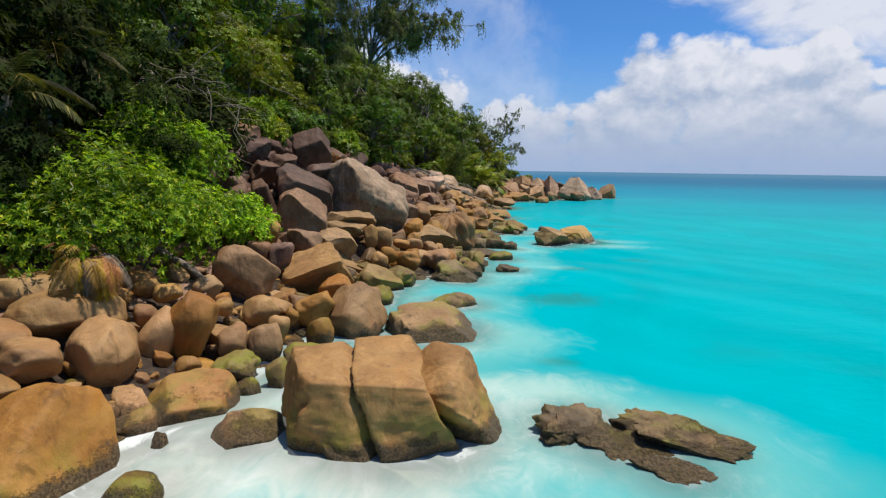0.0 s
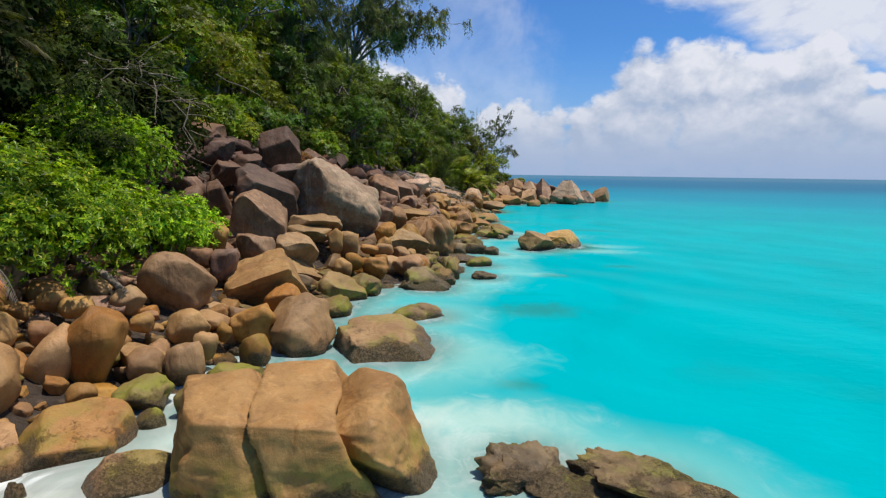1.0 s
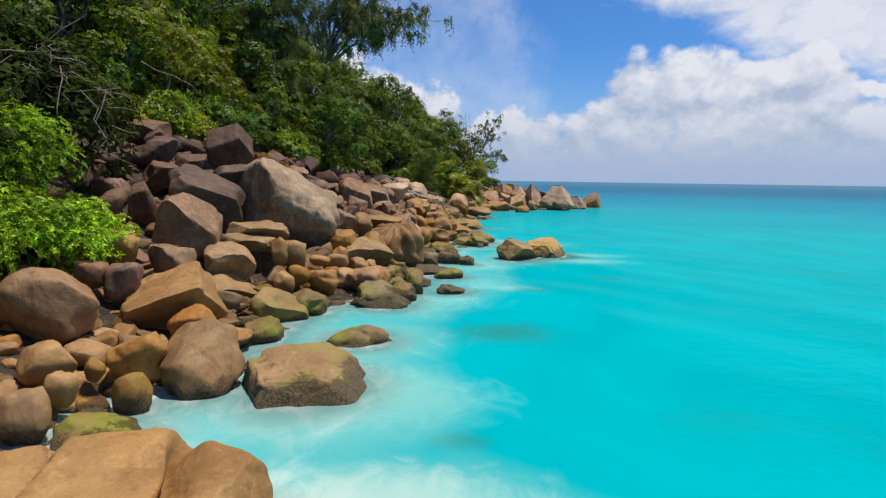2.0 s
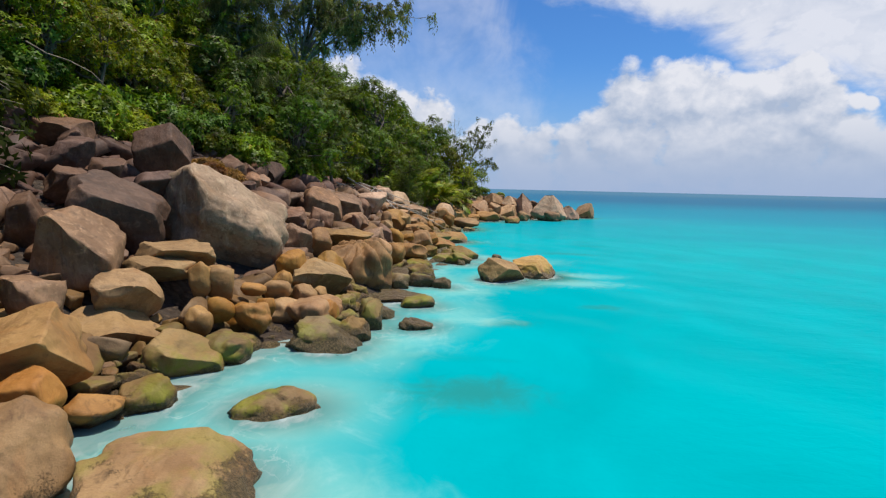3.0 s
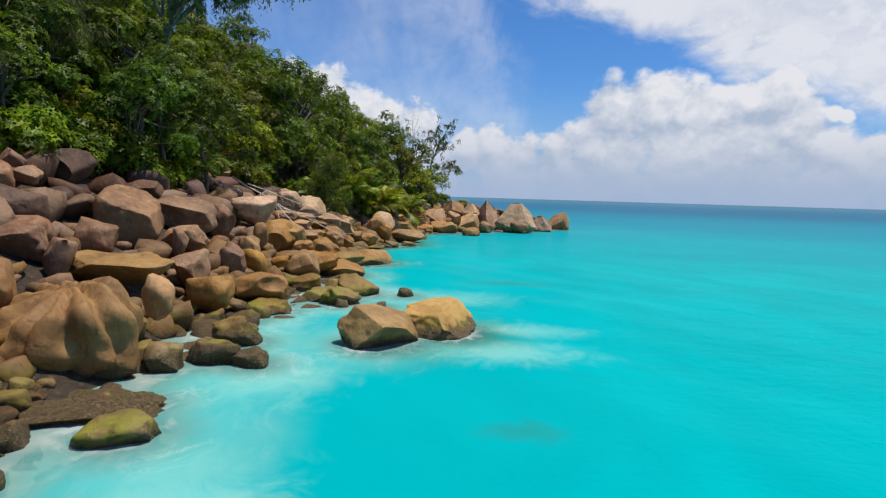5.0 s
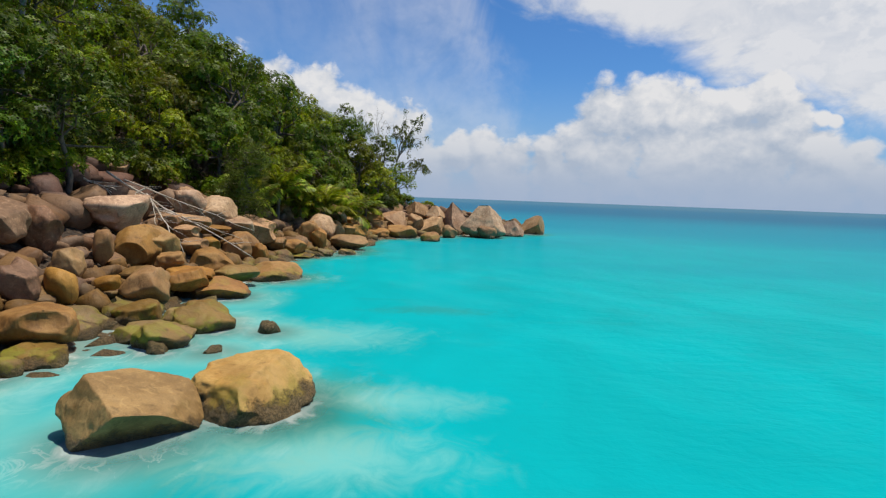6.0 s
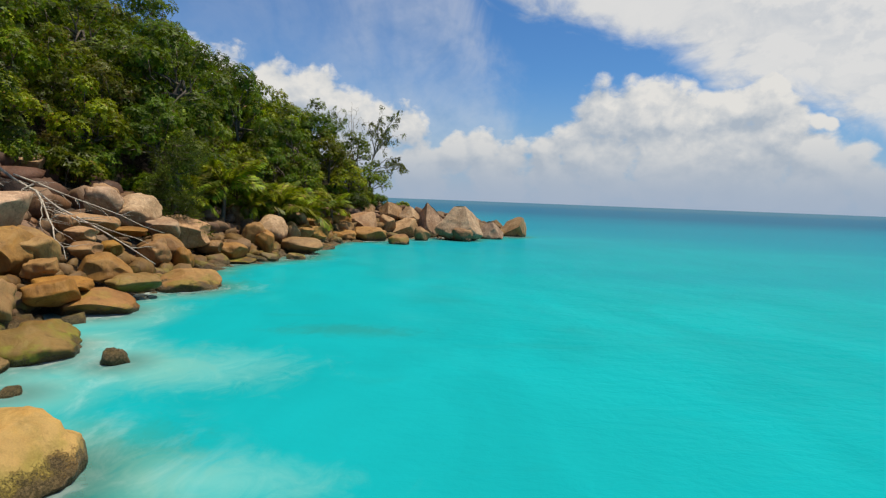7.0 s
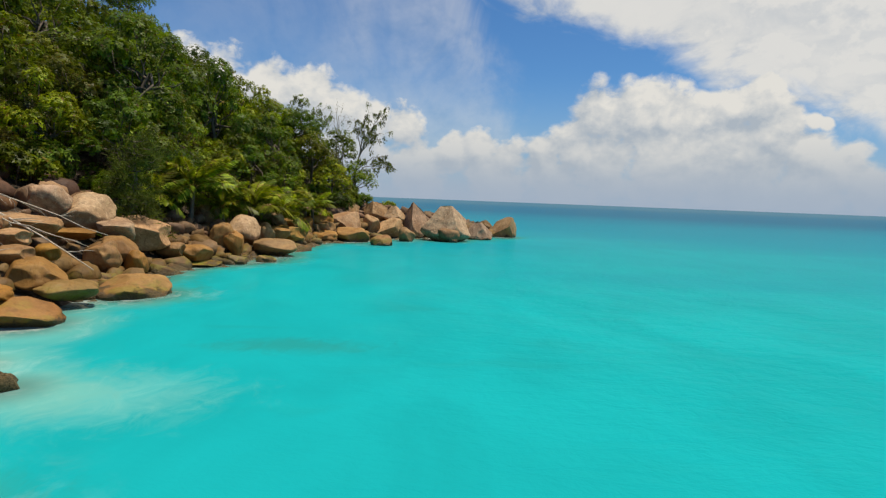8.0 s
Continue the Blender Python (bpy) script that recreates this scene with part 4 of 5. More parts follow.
rock("w", 2.97, 23.64, 0.09, 0.70, 0.56, 0.87, 14, 151)
rock("w", 3.61, 24.33, 0.05, 1.07, 0.84, 0.80, 11, 152)
rock("w", 2.58, 27.02, 0.06, 0.67, 0.53, 0.82, 13, 153)
rock("q", 2.36, 45.13, 1.70, 1.47, 1.36, 0.93, 6, 155)
rock("t", 6.01, 59.11, 0.85, 2.34, 2.30, 1.05, 0, 157)
rock("t", 6.60, 53.43, 0.45, 2.27, 2.04, 0.93, 0, 159)
rock("d", -1.94, 22.66, 2.80, 0.27, 0.30, 0.50, 35, 160)
rock("q", 0.27, 38.55, 2.44, 2.07, 1.84, 1.29, 32, 161)
rock("t", 1.48, 35.29, 1.53, 0.57, 0.63, 1.13, 34, 163)
rock("q", 0.47, 44.46, 2.68, 1.40, 1.21, 1.27, 25, 164)
rock("q", -4.23, 47.21, 4.15, 1.55, 1.47, 1.14, 30, 167)
rock("q", -3.48, 49.52, 3.87, 2.05, 1.72, 1.39, 27, 168)
rock("t", 2.96, 43.10, 0.90, 1.23, 1.15, 1.16, 21, 170)
rock("t", 3.62, 44.11, 0.57, 0.86, 0.82, 1.01, 19, 171)
rock("t", 3.71, 35.65, 0.62, 1.24, 1.04, 0.73, 27, 172)
rock("t", 3.35, 33.76, 0.70, 1.29, 1.24, 1.08, 31, 173)
rock("g", 3.71, 32.56, 0.11, 1.17, 0.92, 0.92, 33, 174)
rock("g", 5.19, 30.44, 0.08, 1.15, 0.90, 0.86, 32, 175)
rock("g", 5.57, 31.98, 0.15, 1.46, 1.15, 0.99, 27, 176)
rock("w", 6.37, 30.03, -0.10, 0.44, 0.35, 0.50, 28, 177)
rock("q", 2.49, 55.67, 1.93, 1.43, 1.26, 1.34, 14, 178)
rock("t", 5.40, 55.95, 0.84, 1.11, 1.22, 1.59, 10, 182)
rock("q", 2.16, 55.21, 2.02, 1.05, 0.92, 1.13, 15, 183)
rock("q", 2.09, 39.90, 1.71, 0.99, 0.91, 0.63, 26, 184)
rock("q", 1.47, 40.13, 2.10, 0.74, 0.69, 0.53, 27, 185)
rock("t", 2.74, 36.75, 1.02, 0.88, 0.82, 0.62, 28, 186)
rock("t", 2.65, 39.12, 1.32, 0.95, 0.85, 0.61, 25, 189)
rock("k", 14.1, 71.2, 1.35, 2.1, 1.9, 3.3, -2, 190, 0, PEAK)
rock("k", 16.54, 68.79, 1.24, 4.07, 2.92, 3.18, -5, 191, 0, CRAG)
rock("k", 19.55, 71.87, 0.60, 2.45, 1.77, 1.90, -8, 192, 0, CRAG)
rock("k", 22.42, 76.42, 0.78, 2.60, 1.88, 2.26, -10, 193, 0, HORN)
rock("k", 12.36, 70.75, 1.91, 1.84, 1.52, 1.49, 0, 194, 0, CRAG)
rock("k", 12.00, 69.60, 0.79, 2.43, 2.06, 1.73, 0, 195, 0, HORN)
rock("k", 10.72, 71.83, 2.11, 2.14, 1.48, 1.63, 1, 196, 0, PEAK)
rock("q", 8.64, 71.28, 2.15, 1.57, 1.13, 1.61, 3, 197, 0, PEAK)
rock("k", 8.60, 68.09, 1.06, 2.59, 2.02, 2.08, 3, 198, 0, SLAB)
rock("q", 10.60, 69.40, 0.88, 1.43, 1.58, 2.04, 1, 199)
rock("o", 9.48, 65.14, 0.34, 2.52, 2.00, 1.39, 3, 200)
rock("o", 11.72, 62.47, 0.19, 1.53, 1.22, 1.07, 0, 201)
rock("t", 13.47, 66.59, 0.39, 1.32, 1.05, 1.48, -1, 202)
rock("t", 16.72, 67.60, 0.40, 1.77, 1.34, 1.50, -5, 203)
rock("t", 6.82, 66.32, 1.21, 2.29, 1.99, 1.35, 6, 204)
rock("t", 7.54, 65.41, 0.73, 1.39, 1.12, 1.33, 5, 205)
rock("t", 6.11, 64.53, 1.19, 1.18, 0.90, 0.96, 7, 206)
rock("t", 6.10, 62.35, 0.81, 0.93, 0.73, 0.87, 7, 207)
rock("t", 5.76, 57.63, 0.90, 1.42, 1.18, 0.81, 9, 208)
rock("t", 5.34, 63.25, 1.29, 1.43, 1.14, 0.70, 8, 209)
rock("t", 7.47, 64.15, 0.21, 2.11, 1.67, 1.12, 5, 210)
rock("g", -0.89, 8.49, -0.03, 1.05, 0.82, 0.64, 31, 212)
rock("o", 5.17, 40.66, 0.15, 2.12, 1.52, 0.99, 24, 213, 0, LOAF)
rock("g", 3.15, 40.53, -0.06, 1.78, 1.28, 0.58, 29, 214, 0, PLATE)
rock("t", 3.36, 38.91, 0.85, 1.50, 1.22, 0.93, 31, 215, 0, MOUND)
rock("q", 1.34, 45.22, 2.26, 1.99, 1.47, 1.67, 28, 216, 0, LOAF)
rock("t", 2.98, 44.35, 1.04, 1.43, 1.27, 0.97, 25, 217, 0, MOUND)
rock("q", 2.61, 46.82, 1.48, 2.24, 1.53, 1.47, 24, 218, 0, RAMP)
rock("t", 3.46, 47.66, 0.71, 1.19, 1.02, 0.73, 21, 219)
rock("t", 4.04, 48.49, 0.49, 1.82, 1.49, 0.83, 20, 220)
rock("g", 4.08, 48.32, -0.01, 2.53, 1.81, 0.67, 20, 221, 0, PLATE)
rock("q", 4.77, 53.71, 1.34, 1.86, 1.32, 1.54, 15, 222, 0, LOAF)
rock("q", 4.16, 59.61, 1.72, 2.96, 2.58, 1.58, 14, 223, 0, PLATE)
rock("q", 2.44, 54.85, 1.89, 0.91, 1.00, 1.21, 18, 224)
rock("t", 4.49, 51.13, 1.12, 1.15, 0.87, 1.38, 17, 225)
rock("t", 5.10, 51.00, 0.78, 0.95, 1.05, 1.29, 16, 226)
rock("g", 5.67, 49.65, 0.03, 0.98, 0.76, 0.76, 16, 227)
rock("g", 6.74, 50.67, -0.03, 0.99, 0.79, 0.65, 13, 228)
rock("t", 1.86, 43.23, 1.62, 1.50, 1.14, 0.44, 29, 229, 0, PLATE)
rock("t", 2.78, 40.37, 1.30, 0.70, 0.62, 0.53, 31, 230)
rock("q", 1.32, 41.68, 1.97, 2.07, 1.86, 0.80, 32, 231, 0, PLATE)
rock("g", 4.77, 31.05, 0.01, 1.74, 1.24, 0.71, 23, 232, 0, PLATE)
rock("g", 5.29, 32.78, 0.11, 1.34, 0.96, 0.92, 19, 233, 0, MOUND)
rock("o", 4.35, 36.36, 0.14, 2.08, 1.49, 0.98, 18, 234, 0, HULL)
rock("g", 2.68, 31.74, 0.09, 1.46, 1.04, 0.88, 29, 235, 0, LOAF)
rock("o", 2.50, 30.33, 0.06, 1.18, 0.85, 0.83, 33, 236, 0, LOAF)
rock("g", 3.26, 33.40, 0.09, 1.41, 0.99, 0.88, 25, 237, 0, PLATE)
rock("w", 7.08, 31.91, -0.03, 0.55, 0.44, 0.63, 13, 238)
rock("w", 5.33, 30.00, -0.05, 0.48, 0.38, 0.61, 23, 239)
rock("g", 3.37, 28.45, -0.04, 0.51, 0.40, 0.63, 34, 240)
rock("t", 3.53, 36.39, 0.67, 1.46, 1.20, 0.49, 20, 242, 0, PLATE)
rock("g", 4.29, 38.66, 0.42, 1.56, 1.31, 0.62, 16, 243)
rock("t", 1.64, 33.28, 1.27, 0.84, 0.82, 0.96, 30, 244)
rock("p", 1.70, 31.29, 1.13, 0.88, 0.88, 1.11, 33, 246, 0, RAMP)
rock("t", 2.20, 32.03, 0.94, 0.71, 0.79, 0.96, 30, 247)
rock("t", 1.76, 36.83, 1.47, 1.38, 1.13, 1.39, 24, 248, 0, LOAF)
rock("p", 0.22, 34.51, 2.12, 1.07, 0.84, 1.29, 32, 249)
rock("t", 2.73, 33.07, 0.89, 0.62, 0.56, 0.43, 27, 250)


# loose boulders that fill the slope between the large ones
LOOSE = {}
for look_of, faces, cut in (("tan", 10, 0.60), ("pink", 11, 0.54), ("dark", 11, 0.54)):
    LOOSE[look_of] = [boulder_mesh(900 + 10 * len(LOOSE) + k, faces, cut, 0.2, 3, 0.0, 3.4, scooped=1) for k in range(6)]
LOOSE_LABEL = {"tan": "small tan granite stone between the boulders", "pink": "small pinkish granite stone on the rocky slope", "dark": "small dark granite stone high on the slope"}
FAR_LOOSE = {look_of: [boulder_mesh(900 + 10 * i + k, 10, 0.57, 0.2, 2, 0.0, 3.4, scooped=1) for k in range(6)] for i, look_of in enumerate(LOOSE)}
NEAR_LOOSE = {look_of: [me.copy() for me in LOOSE[look_of]] for look_of in LOOSE}
for look_of in LOOSE:
    for me in NEAR_LOOSE[look_of]:
        me.materials.append(GRANITE[look_of])
rest = {look_of: ([], []) for look_of in LOOSE}
rng = random.Random(11)
grown = near_count = 0
for turn in range(26500):
    small = turn >= 11000  # last, small stones fill the gaps near the start
    late = turn >= 16000  # and others along the shore further on
    south = turn >= 24000  # the same shore goes on behind the start
    y = rng.uniform(-14, 3.5) if south else rng.uniform(26, 68) if late else rng.uniform(3.5, 24) if small else rng.uniform(3, 84)
    x = rng.uniform(-10, -2) if south else rng.uniform(0, 12) if late else rng.uniform(-8, 4) if small else rng.uniform(-9, 24)
    d = float(shore_distance(x, y))
    if not -0.45 < d < float(verge(y)) + 0.8:
        continue
    r = rng.uniform(0.18, 0.50) * (0.8 + y / 110)
    if small:
        r *= 1.5 if south else 0.8 if late else 0.55
    elif d > 5 and y < 50:
        r *= 1.45
    z = float(ground_height(x, y)) + 0.3 * r
    if any((x - a) ** 2 + (y - b) ** 2 < ((0.72 if c > 0.7 else 0.5 if small else 0.62) * c + 0.55 * r) ** 2 for a, b, h, c in PLACED):
        continue
    look_of = "dark" if d > 6.5 and y < 50 else "pink" if d > 3.0 + rng.uniform(-1, 1) else "tan"
    k = rng.randrange(6)
    m = pose(x, y, z, rng.uniform(-25, 25), rng.uniform(-25, 25), rng.uniform(0, 360)) @ Matrix.Diagonal((r * rng.uniform(0.9, 1.5), r * rng.uniform(0.8, 1.1), r * rng.uniform(0.55, 0.95), 1))
    if 3 < y < 13 and near_count < 290:
        near_count += 1
        ob = new("stone", NEAR_LOOSE[look_of][k])
        ob.matrix_world = m
        tagged(ob, LOOSE_LABEL[look_of], "stone", "loose stones")
    else:
        verts, polys = rest[look_of]
        start = len(verts)
        me = (LOOSE if y < 22 else FAR_LOOSE)[look_of][k]
        verts += [tuple(m @ v.co) for v in me.vertices]
        polys += [tuple(start + i for i in p.vertices) for p in me.polygons]
    PLACED.append((x, y, z, r))
    grown += 1
    if grown > 2900:
        break
for look_of, words in (("tan", "tan and ochre granite rubble between the boulders"), ("pink", "pinkish grey granite rubble on the slope"), ("dark", "dark granite rubble high on the slope")):
    ob = mesh_object("rubble", *rest[look_of], RUBBLE[look_of], None, True)
    tagged(ob, words, "rubble", "", "stuff")

# the sea, which knows how near the rocks are
sea, sx, sy = sheet("water", spread(-6, 26, 0.22, 4300), spread(-4, 44, 0.25, 4300), swell, SEA)
tagged(sea, "milky turquoise sea with white foam round the rocks", "sea", "", "structure")
offshore = -shore_distance(sx, sy)
near = offshore.copy()
for x, y, r in WATERLINE:
    near = np.minimum(near, np.hypot(sx - x, sy - y) - r)
swash = np.interp(sy, (-5, 4.5, 8, 11, 15, 22, 30, 45, 80), (1.0, 1.0, 0.56, 0.36, 0.28, 0.28, 0.34, 0.12, 0.08))
swash = swash * np.interp(offshore, (2.5, 6.5), (1.0, 0.35))
swash = np.maximum(swash, 0.8 * np.exp(-((sx - 4.3) ** 2 + (sy - 5.6) ** 2) / 1.2))  # the swell breaks over the low rock
for title, values in (("surf", swash), ("shore", np.clip(near, -2, 50)), ("offshore", np.clip(offshore, -5, 5000))):
    sea.data.attributes.new(title, "FLOAT", "POINT").data.foreach_set("value", values.astype(np.float32))


# ---- plants ----
class Shape:
    """Gathers tubes and leaves into one mesh."""

    def __init__(self):
        self.verts, self.faces = [], []

    def tube(self, points, radii, sides=6):
        points = [Vector(p) for p in points]
        start = len(self.verts)
        for i, (p, r) in enumerate(zip(points, radii)):
            way = (points[min(i + 1, len(points) - 1)] - points[max(i - 1, 0)]).normalized()
            side = way.cross(Vector((0.3, 0.2, 1)) if abs(way.z) < 0.9 else Vector((1, 0.1, 0))).normalized()
            up = side.cross(way)
            for k in range(sides):
                a = 2 * math.pi * k / sides
                self.verts.append(tuple(p + (side * math.cos(a) + up * math.sin(a)) * r))
        for i in range(len(points) - 1):
            for k in range(sides):
                a, b = start + i * sides + k, start + i * sides + (k + 1) % sides
                self.faces.append((a, b, b + sides, a + sides))
        self.faces.append(tuple(start + (len(points) - 1) * sides + k for k in range(sides)))

    def leaf(self, base, way, up, length, width, droop=0.15):
        """A pointed leaf folded along its rib."""
        side = way.cross(up).normalized()
        mid = base + way * length * 0.5
        tip = base + way * length - up * droop * length
        i = len(self.verts)
        self.verts += [tuple(base), tuple(mid + side * width * 0.5 + up * width * 0.12), tuple(tip), tuple(mid - side * width * 0.5 + up * width * 0.12)]
        self.faces.append((i, i + 1, i + 2, i + 3))

    def blade(self, base, way, up, length, width, droop=0.15):
        """A small far leaf: one pointed triangle."""
        side = way.cross(up).normalized() * width * 0.5
        i = len(self.verts)
        near_end = base + way * length * 0.25 + up * 0.02
        self.verts += [tuple(near_end + side), tuple(near_end - side), tuple(base + way * length - up * droop * length)]
        self.faces.append((i, i + 1, i + 2))

    def object(self, name, mat, parent=None, smooth=False, label=""):
        return mesh_object(name, self.verts, self.faces, mat, parent, smooth, label)


def direction(rng, flat=1.0):
    return Vector((rng.gauss(0, 1), rng.gauss(0, 1), rng.gauss(0, flat))).normalized()


def empty(name):
    ob = bpy.data.objects.new(name, None)
    scene.collection.objects.link(ob)
    return ob


def crooked(rng, a, b, steps, wander):
    a, b = Vector(a), Vector(b)
    points = [a]
    for i in range(1, steps + 1):
        p = a.lerp(b, i / steps)
        points.append(p + Vector((rng.gauss(0, wander), rng.gauss(0, wander), rng.gauss(0, wander * 0.6))) * (1 if i < steps else 0.3))
    return points


def leafy_lobe(shape, rng, centre, size, count, leaf_len, leaf_wide, tuft=5, far=True):
    """Tufts of leaves over the upper part of a lumpy ball of foliage."""
    for _ in range(count):
        n = direction(rng)
        if n.z < -0.35 and rng.random() < 0.75:
            n.z = -n.z * 0.5
            n.normalize()
        r = rng.uniform(0.72, 1.05)
        p = Vector(centre) + Vector((n.x * size[0], n.y * size[1], n.z * size[2])) * r
        out = (n + Vector((0, 0, 0.5)) + direction(rng) * 0.45).normalized()
        turn = rng.uniform(0, 6.28)
        side = out.cross(Vector((0.2, 0.1, 1) if abs(out.z) < 0.95 else (1, 0, 0))).normalized()
        other = out.cross(side)
        for k in range(tuft):
            a = turn + 6.28 * k / tuft + rng.uniform(-0.3, 0.3)
            way = (side * math.cos(a) + other * math.sin(a) + out * rng.uniform(0.15, 0.7)).normalized()
            s = rng.uniform(0.7, 1.2)
            (shape.blade if far else shape.leaf)(p, way, out, leaf_len * s, leaf_wide * s, rng.uniform(0.05, 0.3))


def broad_tree(seed, mat, height, spreading, lobes, tufts, leaf_len, label, name="tree"):
    rng = random.Random(seed)
    tree = empty(name)
    wood, crown = Shape(), Shape()
    top = Vector((rng.uniform(-0.6, 0.6), rng.uniform(-0.6, 0.6), height * 0.62))
    wood.tube(crooked(rng, (0, 0, -0.4), top, 6, 0.10), [0.17 * (1 - 0.1 * i) for i in range(7)], 7)
    for i in range(lobes):
        a = 2.4 * i + rng.uniform(-0.4, 0.4)
        r = spreading * math.sqrt((i + 0.5) / lobes) * rng.uniform(0.75, 1.05)
        h = height * (0.90 - 0.58 * (r / spreading) ** 1.6 + rng.uniform(-0.12, 0.10))
        c = Vector((r * math.cos(a), r * math.sin(a), h))
        size = spreading * rng.uniform(0.26, 0.42)
        leafy_lobe(crown, rng, c, (size, size, size * rng.uniform(0.75, 1.0)), tufts, leaf_len, leaf_len * 0.66)
        fork = top * rng.uniform(0.55, 1.0)
        wood.tube(crooked(rng, fork, c, 4, 0.12), [0.07, 0.055, 0.04, 0.028, 0.015], 5)
    wood.object("trunk", BARK_SHADE if mat is LEAF_SHADE else BARK, tree, True)
    crown.object("crown", mat, tree)
    return tagged(tree, label, "tree", "hillside trees")


def shrub(seed, mat, size, lobes, tufts, leaf_len, leaf_wide, label, tuft=6, name="shrub", far=True):
    rng = random.Random(seed)
    bush = empty(name)
    wood, crown = Shape(), Shape()
    for i in range(lobes):
        a = 2.4 * i
        r = math.sqrt((i + 0.3) / lobes) * 0.8
        c = Vector((r * size[0] * math.cos(a), r * size[1] * math.sin(a), size[2] * (0.72 - 0.5 * r * r + rng.uniform(-0.1, 0.12))))
        s = rng.uniform(0.28, 0.42)
        leafy_lobe(crown, rng, c, (size[0] * s, size[1] * s, size[2] * s), tufts, leaf_len, leaf_wide, tuft, far)
        wood.tube(crooked(rng, (c.x * 0.3, c.y * 0.3, -0.3), c, 3, 0.06), [0.03, 0.025, 0.018, 0.01], 4)
    wood.object("stem", BARK, bush, True)
    crown.object("foliage", mat, bush)
    return tagged(bush, label, "shrub", "shrubs")


def frond_mesh(seed, length, mat, droop=1.0, leaflets=34, width=0.075):
    """A feather-shaped palm leaf, its stalk along +x and arching down."""
    rng = random.Random(seed)
    s = Shape()
    spine = []
    for i in range(13):
        k = i / 12
        spine.append(Vector((length * (k - 0.16 * droop * k * k), 0, length * (0.42 * k - 0.75 * droop * k * k))))
    s.tube(spine, [0.03 * (1 - 0.85 * i / 12) for i in range(13)], 4)
    for i in range(leaflets):
        k = 0.12 + 0.88 * i / leaflets
        j = min(int(k * 12), 11)
        p = spine[j].lerp(spine[j + 1], k * 12 - j)
        along = (spine[j + 1] - spine[j]).normalized()
        reach = length * 0.30 * math.sin(math.pi * (0.12 + 0.83 * k)) ** 0.7
        for side in (-1, 1):
            way = (along * 0.75 + Vector((0, side, 0)) + Vector((0, 0, rng.uniform(-0.35, 0.05)))).normalized()
            s.leaf(p, way, Vector((0, 0, 1)), reach * rng.uniform(0.85, 1.1), width, 0.35)
    me = bpy.data.meshes.new("frond")
    me.from_pydata(s.verts, [], s.faces)
    me.materials.append(mat)
    return me


FRONDS = [frond_mesh(k, 2.6, LEAF_PALM, 0.8 + 0.2 * k) for k in range(4)]
YOUNG_FRONDS = [frond_mesh(40 + k, 2.6, LEAF_PALM, 0.45 + 0.12 * k, 40, 0.1) for k in range(4)]
SHADE_FRONDS = [frond_mesh(k, 2.6, LEAF_PALM_SHADE, 0.9 + 0.25 * k) for k in range(4)]
DRY_FRONDS = [frond_mesh(20 + k, 1.5, (LEAF_DRY, LEAF_YELLOW, TWIG)[k], 1.15 + 0.15 * k, 30, 0.035) for k in range(3)]


def palm(seed, trunk_height, fronds, label, size=1.0, lean=0.3, leaves=FRONDS):
    rng = random.Random(seed)
    tree = empty("palm")
    top = Vector((lean * trunk_height, 0.1 * trunk_height, trunk_height))
    if trunk_height > 0.3:
        wood = Shape()
        pts = [Vector((lean * trunk_height * k * k, 0.1 * trunk_height * k, trunk_height * k - 0.3 * (1 - k))) for k in (0, 0.2, 0.4, 0.6, 0.8, 1.0)]
        wood.tube(pts, [0.17, 0.13, 0.12, 0.11, 0.11, 0.12], 8)
        wood.object("trunk", BARK, tree, True)
    for i in range(fronds):
        ob = new("frond", rng.choice(leaves))
        ob.parent = tree
        ring = i / fronds
        ob.matrix_basis = Matrix.Translation(top) @ pose(0, 0, 0, 0, -62 + 75 * ring + rng.uniform(-8, 8), i * 137.5 + rng.uniform(-12, 12)) @ Matrix.Scale(size * rng.uniform(0.85, 1.1), 4)
    return tagged(tree, label, "palm", "palms")


def casuarina(seed, height, reach, boughs, twigs, label, lean=(0.0, 0.0), strand=0.9, start=0.32, pull=0.0, mat=NEEDLE, wide=0.04, strands=9, hang=-0.75):
    """A beefwood: long boughs with drooping grey-green needle twigs."""
    rng = random.Random(seed)
    tree = empty("casuarina_tree")
    wood, needles = Shape(), Shape()
    top = Vector((lean[0], lean[1], height))
    stem = crooked(rng, (0, 0, -0.5), top, 9, 0.12)
    wood.tube(stem, [0.17 * (1 - 0.1 * i) + 0.02 for i in range(10)], 8)
    for i in range(boughs):
        k = rng.uniform(start, 1.0)
        j = min(int(k * 9), 8)
        p = stem[j].lerp(stem[j + 1], k * 9 - j)
        a = i * 2.4 + rng.uniform(-0.5, 0.5)
        long = reach * (1.15 - 0.6 * k) * rng.uniform(0.7, 1.15)
        end = p + Vector((math.cos(a) * long + pull * long, math.sin(a) * long, long * rng.uniform(0.1, 0.5)))
        bough = crooked(rng, p, end, 5, 0.12)
        wood.tube(bough, [0.06, 0.05, 0.04, 0.028, 0.018, 0.01], 5)
        for _ in range(twigs):
            u = rng.uniform(0.25, 1.05)
            b = min(int(min(u, 0.99) * 5), 4)
            q = bough[b].lerp(bough[b + 1], u * 5 - b) + direction(rng) * 0.25
            for _ in range(strands):
                way = (direction(rng) * 0.5 + Vector((math.cos(a) * 0.25, math.sin(a) * 0.25, hang))).normalized()
                needles.blade(q + direction(rng) * 0.18, way, way.cross(direction(rng)).normalized(), strand * rng.uniform(0.35, 0.85), wide, 0.0)
    wood.object("trunk", BARK, tree, True)
    needles.object("foliage", mat, tree)
    return tagged(tree, label, "tree", "hillside trees")


